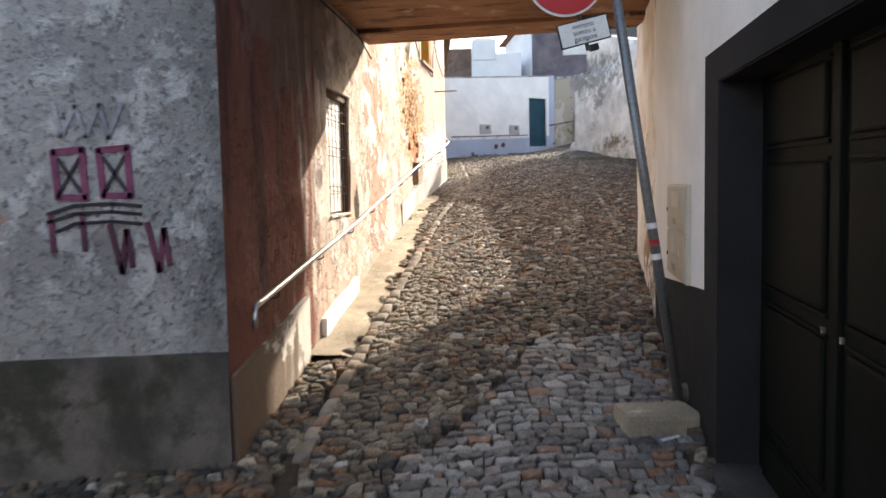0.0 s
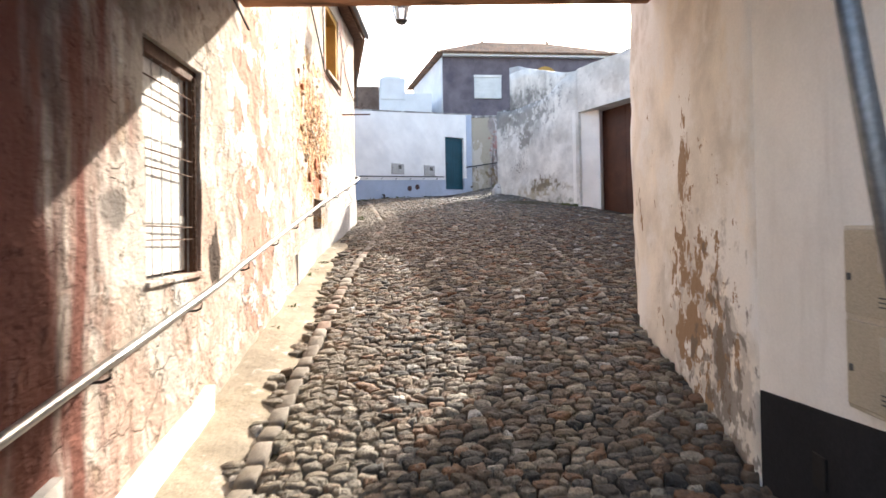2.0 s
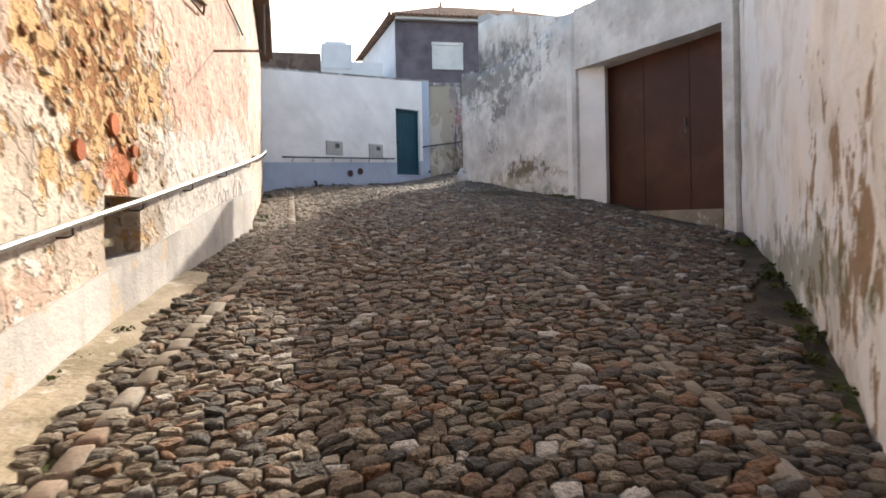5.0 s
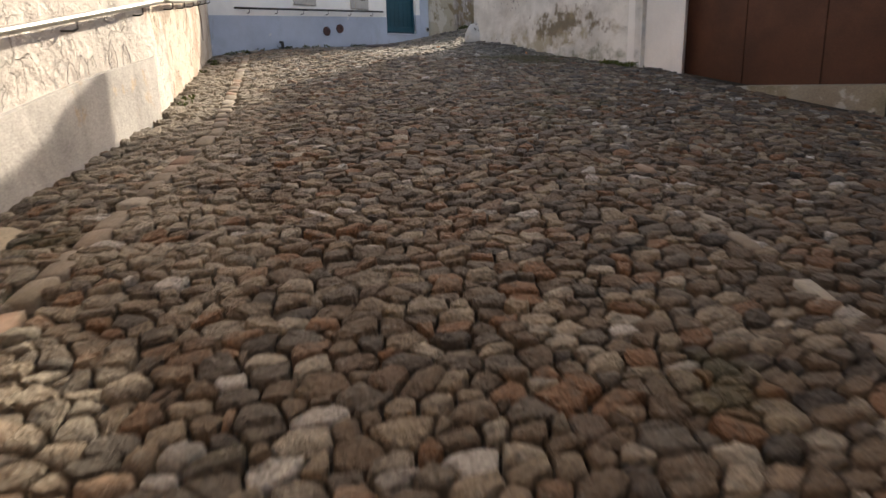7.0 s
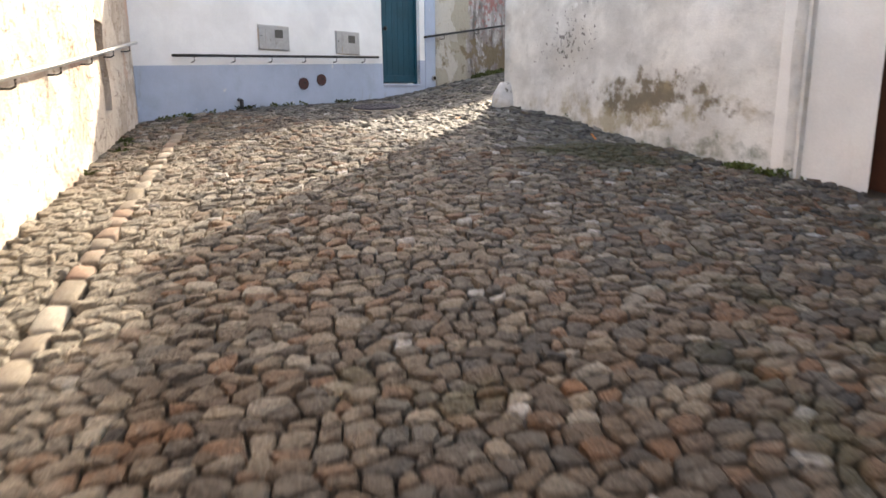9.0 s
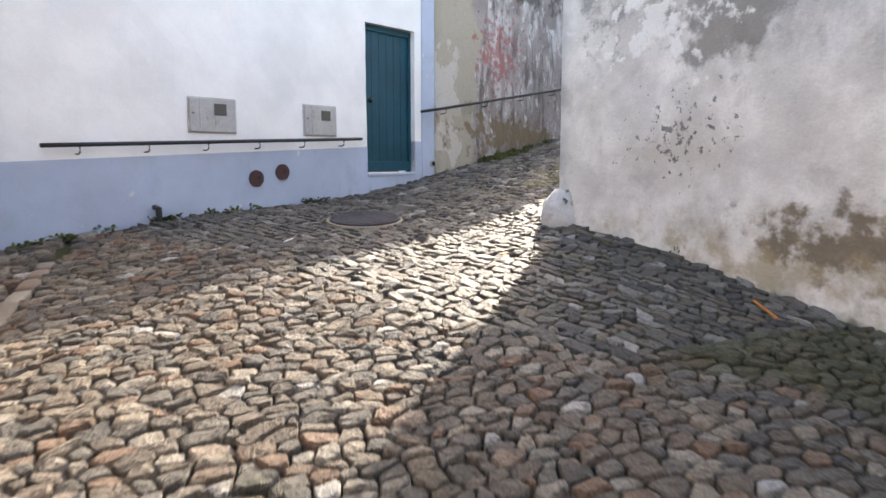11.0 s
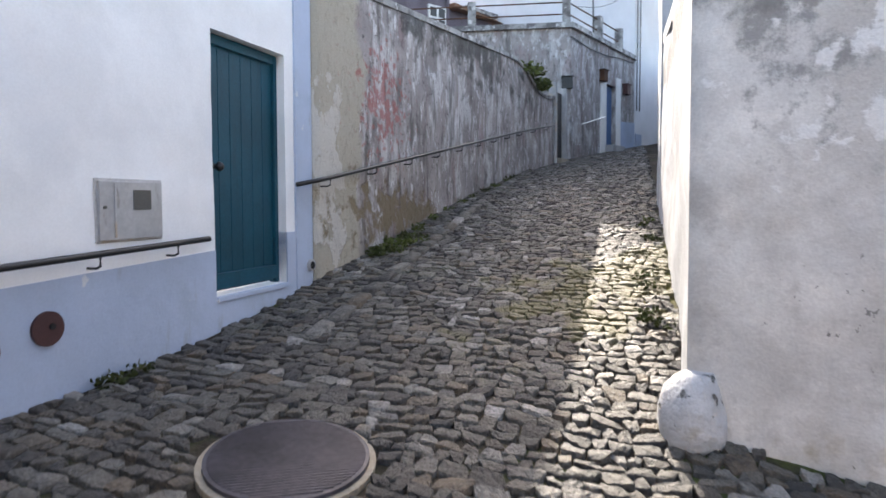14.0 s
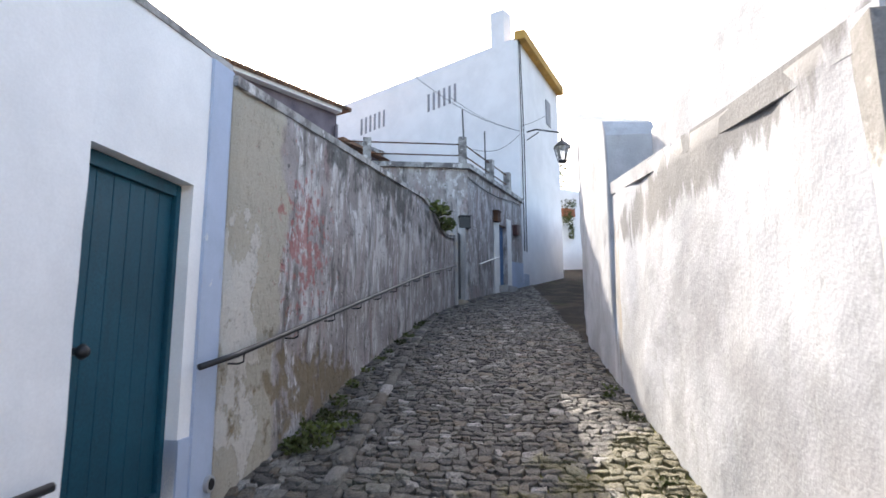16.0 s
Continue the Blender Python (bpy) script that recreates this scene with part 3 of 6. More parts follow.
def wall(name, line, thick, z0, top, material, holes=(), rough=0.012, step=0.22, parent=None, label="", batter=0.0):
    """An uneven wall along a line, with real openings (s0, s1, z0, z1). The street side has offset 0, thick goes behind it."""
    tops = top if callable(top) else (lambda s: top)
    zc = max([h[3] for h in holes], default=min(tops(0), tops(line.length)) - 0.5)
    ss = steps_between([*line.s, *[h[0] for h in holes], *[h[1] for h in holes]], step)
    zs = steps_between([z0, zc, *[h[2] for h in holes], *[h[3] for h in holes]], step)
    nt = max(2, round((tops(line.length / 2) - zc) / step))
    nz = len(zs) + nt

    def z_at(j, s):
        return zs[j] if j < len(zs) else zc + (tops(s) - zc) * (j - len(zs) + 1) / nt

    verts, ix = [], {}

    def vert(i, j, back):
        if (i, j, back) not in ix:
            s, z = ss[i], z_at(j, ss[i])
            q = Vector((s * 1.1, z * 1.1, z0))
            off = thick if back else rough * (noise.noise(q * 1.3) + 0.5 * noise.noise(q * 4.1)) * 2 * min(1.0, s / 0.6, (line.length - s) / 0.6) + batter * (z - z0)
            if not back and j == nz - 1:
                z += rough * 2 * noise.noise(q * 2.2)
            p = line.corner(s, off)
            ix[i, j, back] = len(verts)
            verts.append((p.x, p.y, z))
        return ix[i, j, back]

    def solid(i, j):
        if not (0 <= i < len(ss) - 1 and 0 <= j < nz - 1):
            return False
        s, z = (ss[i] + ss[i + 1]) / 2, (z_at(j, ss[i]) + z_at(j + 1, ss[i])) / 2
        return not any(h[0] < s < h[1] and h[2] < z < h[3] for h in holes)

    faces, face_kind = [], []
    for i in range(len(ss) - 1):
        for j in range(nz - 1):
            if not solid(i, j):
                continue
            faces.append([vert(i, j, 0), vert(i + 1, j, 0), vert(i + 1, j + 1, 0), vert(i, j + 1, 0)])
            faces.append([vert(i, j, 1), vert(i, j + 1, 1), vert(i + 1, j + 1, 1), vert(i + 1, j, 1)])
            face_kind += [True, True]
            for di, dj, a, b in ((-1, 0, (0, 0), (0, 1)), (1, 0, (1, 1), (1, 0)), (0, -1, (1, 0), (0, 0)), (0, 1, (0, 1), (1, 1))):
                if not solid(i + di, j + dj):
                    u, v = (i + a[0], j + a[1]), (i + b[0], j + b[1])
                    faces.append([vert(*u, 0), vert(*v, 0), vert(*v, 1), vert(*u, 1)])
                    face_kind.append(False)
    if thick < 0:
        faces = [f[::-1] for f in faces]
    ob = link(name, verts, faces, material, parent, label)
    if not holes:
        ob.data.polygons.foreach_set("use_smooth", face_kind)
    if parent is None:
        tagged(ob, label, "wall", kind="structure")
    return ob


def slab(name, line, off0, off1, z0f, z1f, material, parent=None, label="", step=0.5, category="trim", ends=True, s0=0.0, s1=None):
    """A strip along a line between two offsets, its under and upper side given by s."""
    s1 = line.length if s1 is None else s1
    ss = steps_between([s0, s1, *[s for s in line.s if s0 < s < s1]], step)
    verts, faces = [], []
    for s in ss:
        a, b = line.corner(s, off0), line.corner(s, off1)
        lo, hi = z0f(s), z1f(s)
        verts += [(a.x, a.y, lo), (a.x, a.y, hi), (b.x, b.y, hi), (b.x, b.y, lo)]
    for i in range(len(ss) - 1):
        k = 4 * i
        for u, v in ((0, 1), (1, 2), (2, 3), (3, 0)):
            faces.append([k + u, k + v, k + 4 + v, k + 4 + u])
    faces += [[0, 3, 2, 1], [4 * len(ss) - 4 + k for k in range(4)]]
    bm = bmesh.new()
    vs = [bm.verts.new(v) for v in verts]
    for f in faces:
        bm.faces.new([vs[k] for k in f])
    ob = part(name, bm, material, parent, label)
    if parent is None:
        tagged(ob, label, category, kind="structure")
    return ob


def prism(bm, plan, z0, z1):
    """A prism over a plan; z1 may be one height or one for each corner."""
    z1 = z1 if isinstance(z1, (list, tuple)) else [z1] * len(plan)
    lo = [bm.verts.new((x, y, z0)) for x, y in plan]
    hi = [bm.verts.new((x, y, z)) for (x, y), z in zip(plan, z1)]
    bm.faces.new(lo[::-1])
    bm.faces.new(hi)
    for k in range(len(plan)):
        j = (k + 1) % len(plan)
        bm.faces.new((lo[k], lo[j], hi[j], hi[k]))
    return bm


# ---- the ground and the walls of the lane ----
gx = [-600, -200, -80, -40, -24] + [-12 + 0.5 * k for k in range(105)] + [50, 70, 120, 300, 600]
gy = [-600, -200, -80, -40, -20] + [-12 + 0.5 * k for k in range(117)] + [56, 80, 150, 400, 800]
gv = [(x, y, ground(x, y) - 0.018) for y in gy for x in gx]
nx = len(gx)
gf = [(j * nx + i, j * nx + i + 1, (j + 1) * nx + i + 1, (j + 1) * nx + i) for j in range(len(gy) - 1) for i in range(nx - 1)]
tagged(link("ground", gv, gf, M_dirt, smoothed=True), "brown earth and moss in the joints of the paving", "ground", kind="structure")

LW = Line((-1.60, 3.90), (-1.20, 7.30), (-0.60, 12.80), (0.14, 16.90), (0.06, 23.70))
Y = lambda y: LW.s_of(1, y)
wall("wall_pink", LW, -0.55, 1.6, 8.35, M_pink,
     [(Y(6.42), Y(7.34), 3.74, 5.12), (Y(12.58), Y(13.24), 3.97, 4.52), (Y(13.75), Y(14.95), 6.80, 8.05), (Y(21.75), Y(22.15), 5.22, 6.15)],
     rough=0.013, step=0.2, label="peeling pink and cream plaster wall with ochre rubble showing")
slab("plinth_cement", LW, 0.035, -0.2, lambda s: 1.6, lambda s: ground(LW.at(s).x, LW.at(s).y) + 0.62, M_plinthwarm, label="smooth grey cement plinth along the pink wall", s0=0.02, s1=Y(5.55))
slab("plinth_cement_upper", LW, 0.03, -0.2, lambda s: 3.2, lambda s: ground(LW.at(s).x, LW.at(s).y) + 0.45 + 0.12 * smooth(Y(13), Y(16), s), M_plinth,
     label="grey cement plinth patched over the foot of the wall", s0=Y(11.0), s1=Y(16.9))
slab("step_kerb", LW, 0.06, -0.2, lambda s: 2.2, lambda s: ground(LW.at(s).x, LW.at(s).y) + 0.24, M_cream, label="low rendered base block along the pink wall", s0=Y(6.0), s1=Y(7.4))
GL = Line((-12.0, 3.93), (-1.60, 3.90))
wall("wall_grey", GL, -0.55, 1.4, 8.35, M_grey, rough=0.003, step=0.4, label="rough grey rendered wall with sprayed marks")
slab("plinth_grey", GL, 0.02, -0.2, lambda s: 1.4, lambda s: 2.97, M_plinthdark, label="smooth dirty cement plinth below the grey render")

RWA = Line((1.05, 0.6), (1.26, 1.70), (1.60, 3.55), (2.02, 5.90))
YA = lambda y: RWA.s_of(1, y)
wall("wall_white_entrance", RWA, 0.28, 1.4, 9.0, M_clean, [(YA(1.40), YA(3.56), 1.4, 4.62)], rough=0.004, label="smooth white painted wall beside the black door")
RWA0 = Line((0.7, -9.0), (1.05, 0.6))
wall("wall_south", RWA0, 0.28, 1.0, 9.0, M_clean, rough=0.004, step=1.0, label="plain white wall further down the street")
RWB = Line((2.02, 5.90), (2.19, 6.45), (2.48, 7.70), (2.72, 8.70), (2.90, 9.12), (3.93, 10.45), (4.74, 11.60), (5.92, 13.30), (7.52, 15.75))
# The top is raised out of view to lengthen its shadow on the lane.
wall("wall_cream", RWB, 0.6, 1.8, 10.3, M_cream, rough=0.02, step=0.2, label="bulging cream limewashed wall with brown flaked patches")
slab("plinth_charcoal", RWA, -0.012, 0.1, lambda s: 1.5, lambda s: 3.26 - 0.095 * (s - YA(3.8)), M_dark, label="charcoal painted plinth of the entrance wall", s0=YA(3.62), s1=YA(5.88))
# door surround of the entrance
slab("door_trim_jamb", RWA, -0.02, 0.06, lambda s: 1.5, lambda s: 4.815, M_dark, label="charcoal painted door surround", s0=YA(3.555), s1=YA(3.88))
slab("door_trim_lintel", RWA, -0.02, 0.06, lambda s: 4.615, lambda s: 4.815, M_dark, label="charcoal painted lintel band", s0=YA(1.1), s1=YA(3.555))
slab("door_trim_reveal", RWA, -0.018, 0.34, lambda s: 1.5, lambda s: 4.62, M_dark, label="charcoal painted door reveal", s0=YA(3.555) - 0.012, s1=YA(3.555))
slab("door_trim_soffit", RWA, -0.01, 0.34, lambda s: 4.605, lambda s: 4.617, M_dark, label="charcoal painted door soffit", s0=YA(1.42), s1=YA(3.55))

# covered passage over the lane
bm = bmesh.new()
plan = [(-1.65, 4.3), (1.85, 4.3), (2.9, 7.95), (-1.30, 8.42)]
prism(bm, plan, 6.02, 9.0)
tagged(part("passage_room", bm, M_soffit), "rust-stained concrete room bridging the lane", "building", kind="structure")
for y0, y1 in ((7.72, 8.40), (6.2, 6.5)):
    bm = bmesh.new()
    prism(bm, [(-1.12, y0 + 0.05), (2.45, y0 - 0.35), (2.5, y1 - 0.42), (-1.05, y1 + 0.02)], 5.97, 6.06)
    tagged(part("passage_beam", bm, M_soffit), "rust-stained orange concrete beam under the passage", "beam", kind="structure")

GAR = Line((6.24, 18.80), (6.62, 17.6), (7.06, 16.15), (7.20, 15.45))
wall("wall_garage", GAR, -0.62, 3.8, lambda s: 8.3, M_stained, [(0.03, 3.28, 3.8, 7.10)], rough=0.012, label="stained white wall over the garage door")
RWD = Line((5.08, 22.88), (5.42, 21.90), (5.72, 20.50), (5.98, 19.45), (6.26, 18.80))


wall("wall_stained", RWD, -0.55, 4.3, lambda s: 7.92 - 0.12 * smooth(0, 1.2, s) + 0.45 * smooth(2.6, 4.2, s), M_stained, rough=0.02, step=0.16,
     label="thick stained white wall with black mould and flaked plaster")
wall("wall_stained_upper", Line((5.36, 22.25), (5.68, 21.0), (5.84, 20.50), (6.10, 19.50), (6.36, 18.90)), -0.5, 7.4, lambda s: 9.05 - 0.75 * smooth(0.3, 3.6, s), M_stained, rough=0.02,
     label="upper setback of the stained white wall")
slab("jamb_white", Line((6.16, 18.98), (6.72, 18.46)), 0.02, -0.3, lambda s: 4.2, lambda s: 7.2, M_clean, label="clean white pier beside the garage door")

H = Line((0.06, 23.70), (3.90, 25.98), (5.09, 26.627))
HX = lambda x: H.s_of(0, x)


def house_top(s):
    return 8.19 + 0.075 * s


wall("wall_house", H, -0.35, 4.4, house_top, M_white, [(HX(3.90), HX(4.72), 5.62, 7.645)], rough=0.006, label="bright white limewashed house wall")


def plinth_top(s):
    return 5.80 + 0.040 * s


slab("plinth_blue", H, 0.012, -0.1, lambda s: 4.4, plinth_top, M_blue, label="pale blue painted plinth of the white house", s1=HX(3.90))
slab("sill_blue", H, 0.012, -0.1, lambda s: 4.4, lambda s: 5.615, M_blue, label="pale blue step under the teal door", s0=HX(3.90), s1=HX(4.72))
slab("plinth_blue_jamb", H, 0.012, -0.1, lambda s: 4.4, lambda s: 6.07, M_blue, label="pale blue painted base beside the door", s0=HX(4.72), s1=HX(4.84))
slab("pilaster_blue", H, 0.022, -0.1, lambda s: 4.4, lambda s: house_top(s) - 0.03, M_blue, label="pale blue corner strip of the white house", s0=HX(4.84), s1=HX(5.09))
slab("house_coping", H, 0.006, -0.38, lambda s: house_top(s) - 0.02, lambda s: house_top(s) + 0.03, M_cap, label="weathered coping on the white wall")

AL = Line((5.09, 26.590), (9.0, 28.66), (12.30, 30.40), (14.9, 31.42))


def alley_top(s):
    return 8.50 + 0.115 * s - 0.75 * smooth(8.0, 10.2, s)


wall("wall_alley_left", AL, -0.4, 4.8, alley_top, M_alley_l, rough=0.02, step=0.2, label="weathered grey garden wall with flaking whitewash and streaks")
slab("alley_coping", AL, 0.03, -0.45, lambda s: alley_top(s) - 0.01, lambda s: alley_top(s) + 0.07, M_cap, label="dark lichened coping of the alley wall")
AR = Line((5.08, 22.88), (6.4, 23.62), (9.30, 25.36), (9.62, 25.56))
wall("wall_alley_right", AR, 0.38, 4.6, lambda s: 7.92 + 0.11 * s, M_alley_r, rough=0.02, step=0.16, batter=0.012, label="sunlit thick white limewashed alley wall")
wall("wall_alley_right_upper", Line((5.45, 22.55), (6.75, 23.30), (9.42, 24.90)), 0.4, 7.2, lambda s: 9.32 - 0.28 * smooth(2.6, 4.6, s), M_alley_r, rough=0.02,
     label="upper setback of the white alley wall")
slab("alley_ledge", AR, 0.035, 0.44, lambda s: 7.80 + 0.11 * s, lambda s: 7.945 + 0.11 * s, M_alley_r, label="lichen-stained ledge of the white wall")


def end_top(s):
    return 9.12 + 0.16 * smooth(0, 0.3, s) + 0.38 * min(s, 6.2)


AR2 = Line((9.50, 25.46), (11.6, 26.66), (14.6, 27.96), (20, 29.95), (30.0, 33.8), (36, 36.1))
wall("wall_alley_right_far", AR2, 0.6, 5.6, lambda s: end_top(s), M_alley_r, rough=0.02, step=0.25, label="white wall with a rounded raised end")

# ---- plain closing buildings round the lane ----
for name, plan, z0, z1, mt, lab in (
    ("building_pink", [(-1.9, 4.5), (-0.9, 12.9), (-0.35, 17.0), (-0.45, 23.6), (-7.5, 23.0), (-9.0, 4.5)], 1.5, 8.3, M_pink, "body of the old pink house"),
    ("building_cream", [(2.4, 1.3), (2.75, 6.1), (3.6, 9.0), (8.15, 15.6), (14.0, 15.6), (14.0, 1.3)], 1.5, 10.25, M_cream, "body of the cream house"),
    ("building_garage", [(7.95, 18.95), (8.4, 15.7), (13.5, 15.7), (13.5, 19.5)], 3.5, 8.2, M_stained, "garage behind the stained wall"),
    # The last two are unseen blocks, added to hold back skylight from behind.
    ("building_opposite", [(-14, -8.0), (1.1, -8.0), (1.1, -11), (-14, -11)], 0.5, 8.0, M_clean, "unseen plain block added across the lower street to limit the light"),
    ("building_side", [(-10.5, -8.1), (-9.2, -8.1), (-9.2, 4.2), (-10.5, 4.2)], 0.5, 8.0, M_grey, "unseen plain block added beside the lower street to limit the light"),
):
    tagged(part(name, prism(bmesh.new(), plan, z0, z1), mt), lab, "building", kind="structure")


# ---- the pink house: roof, windows, rail ----
def roof_row(name, a, b, slope_dir, length, drop, parent, pitch=0.22):
    """A run of clay barrel tiles from eave line a-b, going up along slope_dir."""
    a, b = Vector(a), Vector(b)
    n = max(1, round((b - a).length / pitch))
    bm = bmesh.new()
    up = Vector((slope_dir[0], slope_dir[1], 0)).normalized() * length + Vector((0, 0, drop))
    d = (b - a) / n
    w = d.normalized()
    rows = max(1, round(length / 0.4))
    for i in range(n):
        for r in range(rows):
            p0 = a + d * (i + 0.5) + up * (r / rows)
            p1 = a + d * (i + 0.5) + up * ((r + 1.12) / rows)
            lift = Vector((0, 0, 0.018))
            prev = None
            for p, k in ((p0 + lift, 0.115), (p1, 0.095)):
                ring = [bm.verts.new(p + w * k * math.cos(t) + Vector((0, 0, 0.62 * k * math.sin(t)))) for t in [math.pi * q / 6 for q in range(7)]]
                if prev:
                    for q in range(6):
                        bm.faces.new((prev[q], prev[q + 1], ring[q + 1], ring[q]))
                prev = ring
    # bed under the tiles
    v = [bm.verts.new(p) for p in (a + Vector((0, 0, -0.02)), b + Vector((0, 0, -0.02)), b + up + Vector((0, 0, -0.02)), a + up + Vector((0, 0, -0.02)))]
    bm.faces.new(v)
    return part(name, bm, M_tile, parent, smoothed=False)


pink_roof = thing("tiled_roof", "worn clay barrel-tile eave of the pink house", "roof")
roof_row("tile_run", (-1.25, 3.5, 8.42), (0.42, 17.15, 8.42), (-1, 0.1), 3.6, 1.1, pink_roof)
roof_row("tile_run", (0.42, 17.15, 8.42), (0.36, 23.7, 8.42), (-1, 0), 3.6, 1.1, pink_roof)
slab("eave_board", LW, 0.22, -0.1, lambda s: 8.34, lambda s: 8.40, M_wood, pink_roof, "brown wooden eave board")
# Unseen roof and eave, added to shade the pink wall and the lane's left.
cream_shade_roof = thing("tiled_roof", "unseen clay barrel-tile roof and eave added over the cream house for its shadow", "roof")
CE = Line((2.72, 8.70), (3.93, 10.45), (4.74, 11.60), (5.92, 13.30), (7.52, 15.75))
slab("eave_board", CE, -0.60, 0.3, lambda s: 10.32, lambda s: 10.46, M_clean, cream_shade_roof, "unseen white eave cornice added to cast shade")
for a, b in zip(CE.p, CE.p[1:]):
    d = (b - a).normalized()
    n_out = Vector((-d.y, d.x, 0)) * 0.66
    roof_row("tile_run", a + n_out + Vector((0, 0, 10.50)), b + n_out + Vector((0, 0, 10.50)), (d.y, -d.x), 3.6, 1.2, cream_shade_roof)
bm = tube(bmesh.new(), [LW.at(s, 0.33, 8.36) for s in (Y(9.0), Y(12.8), Y(16.8))], 0.05)
part("gutter", bm, M_darkgrey, pink_roof, "grey rain gutter")


def barred_window():
    w = thing("barred_window", "white shuttered window behind thin iron bars in a brown wooden surround", "window", kind="structure")
    s0, s1, z0, z1 = Y(6.42), Y(7.34), 3.74, 5.12
    for s in (s0 + 0.02, s1 - 0.05):
        wide = 0.04 if s < s0 + 0.1 else 0.10
        boxed("jamb", LW.pose_at(s, -0.14, (z0 + z1) / 2), (wide, 0.22, z1 - z0), M_wood, w)
    boxed("lintel", LW.pose_at((s0 + s1) / 2, -0.14, z1 - 0.04), (s1 - s0 - 0.15, 0.22, 0.08), M_wood, w)
    boxed("sill", LW.pose_at((s0 + s1) / 2, -0.08, z0 - 0.005), (s1 - s0 + 0.02, 0.22, 0.03), M_pink, w, "flaked plaster sill")
    a, b = s0 + 0.045, s1 - 0.105
    for k in range(2):
        leaf = boxed("shutter", LW.pose_at(a + (k + 0.5) * (b - a) / 2, -0.095, (z0 + z1) / 2 - 0.02), ((b - a) / 2 - 0.004, 0.03, z1 - z0 - 0.10), M_shutter, w, "white painted shutter leaf")
        for z in (4.10, 4.60):
            boxed("rail", LW.pose_at(a + (k + 0.5) * (b - a) / 2, -0.076, z), ((b - a) / 2 - 0.03, 0.010, 0.05), M_shutter, leaf)
    for k in range(6):
        s = a + 0.05 + (b - a - 0.05) * k / 5
        part("bar", tube(bmesh.new(), [LW.at(s, -0.058, z0 + 0.01), LW.at(s, -0.058, z1 - 0.07)], 0.0042, 6), M_alu, w, "thin grey bar")
    twist = [LW.at(s1 - 0.075, -0.020, z0 + (z1 - z0 - 0.05) * q / 60) for q in range(61)]
    part("twisted_bar", tube(bmesh.new(), twist, [0.012 if q % 2 else 0.0075 for q in range(61)], 6), M_rust, w, "thick twisted rusty bar")
    for z in (3.98, 4.06, 4.40, 4.50, 4.80, 4.92):
        part("cross_bar", tube(bmesh.new(), [LW.at(s0 + 0.02, -0.045, z), LW.at(s1 - 0.03, -0.030, z - 0.01)], 0.0048, 6), M_rust, w)
    return w


barred_window()


def upper_window():
    w = thing("upper_window", "ochre stone framed upper window with a grey shutter", "window", kind="structure")
    s0, s1, z0, z1 = Y(13.75), Y(14.95), 6.80, 8.05
    for s in (s0 - 0.05, s1 + 0.05):
        boxed("jamb", LW.pose_at(s + (0.11 if s < s0 else -0.11), -0.16, (z0 + z1) / 2), (0.12, 0.28, z1 - z0), M_ochre, w, "ochre stone jamb")
    boxed("sill", LW.pose_at((s0 + s1) / 2, -0.1, z0 - 0.02), (s1 - s0 + 0.1, 0.32, 0.06), M_concrete, w, "worn stone sill")
    boxed("lintel", LW.pose_at((s0 + s1) / 2, -0.16, z1 - 0.05), (s1 - s0 - 0.14, 0.28, 0.10), M_ochre, w, "ochre stone lintel")
    boxed("shutter", LW.pose_at((s0 + s1) / 2, -0.30, (z0 + z1) / 2), (s1 - s0, 0.05, z1 - z0), M_wood, w, "brown wooden shutter")


upper_window()
for s0, s1, z0, z1, nm in ((Y(12.58), Y(13.24), 3.97, 4.52, "vent_recess"), (Y(21.75), Y(22.15), 5.22, 6.15, "meter_recess")):
    v = thing(nm, "small dark square recess in the plaster wall", "recess", kind="structure")
    boxed("back", LW.pose_at((s0 + s1) / 2, -0.40, (z0 + z1) / 2), (s1 - s0 + 0.02, 0.02, z1 - z0 + 0.02), M_void if nm == "vent_recess" else M_wood, v)
    if nm == "vent_recess":
        boxed("stone", LW.pose_at((s0 + s1) / 2, -0.24, z0 + 0.18), (0.34, 0.2, 0.07), M_concrete, v, "pale loose stone in the recess", 0.02)


def handrail(name, pts, r, material, label, brackets, side, drop_end=False, bmat=None):
    """A tube rail on bent brackets. pts are on the tube; side points from the tube to the wall."""
    h = thing(name, label, "handrail")
    part("rail", tube(bmesh.new(), pts, r, 12), material, h, smoothed=True)
    P = [Vector(p) for p in pts]
    total = sum((b - a).length for a, b in zip(P, P[1:]))
    for k in range(brackets):
        d = total * (k + 0.5) / brackets
        for a, b in zip(P, P[1:]):
            if d <= (b - a).length:
                p = a.lerp(b, d / (b - a).length)
                break
            d -= (b - a).length
        n = Vector(side)
        part("bracket", tube(bmesh.new(), [p + Vector((0, 0, -r)), p + Vector((0, 0, -0.07)), p + n * 0.3 + Vector((0, 0, -0.085)), p + n * 1.05 + Vector((0, 0, -0.085))], 0.008, 6), bmat or material, h)
    return h


def along(line, s0, s1, off, z0, z1, n=8):
    return [line.at(s0 + (s1 - s0) * k / n, off, z0 + (z1 - z0) * k / n) for k in range(n + 1)]


rail_pts = [LW.at(Y(4.12), 0.10, 3.08), LW.at(Y(4.12), 0.10, 3.18), LW.at(Y(4.17), 0.10, 3.235)] + along(LW, Y(4.3), Y(7.4), 0.10, 3.25, 3.65, 5) + along(LW, Y(7.9), Y(12.7), 0.10, 3.735, 4.435, 7) + along(LW, Y(13.2), Y(17.2), 0.10, 4.515, 5.24, 5)
handrail("handrail", rail_pts, 0.024, M_steel, "galvanised steel handrail with a black end along the pink wall", 11, (-0.1, 0, 0), bmat=M_blackrail)
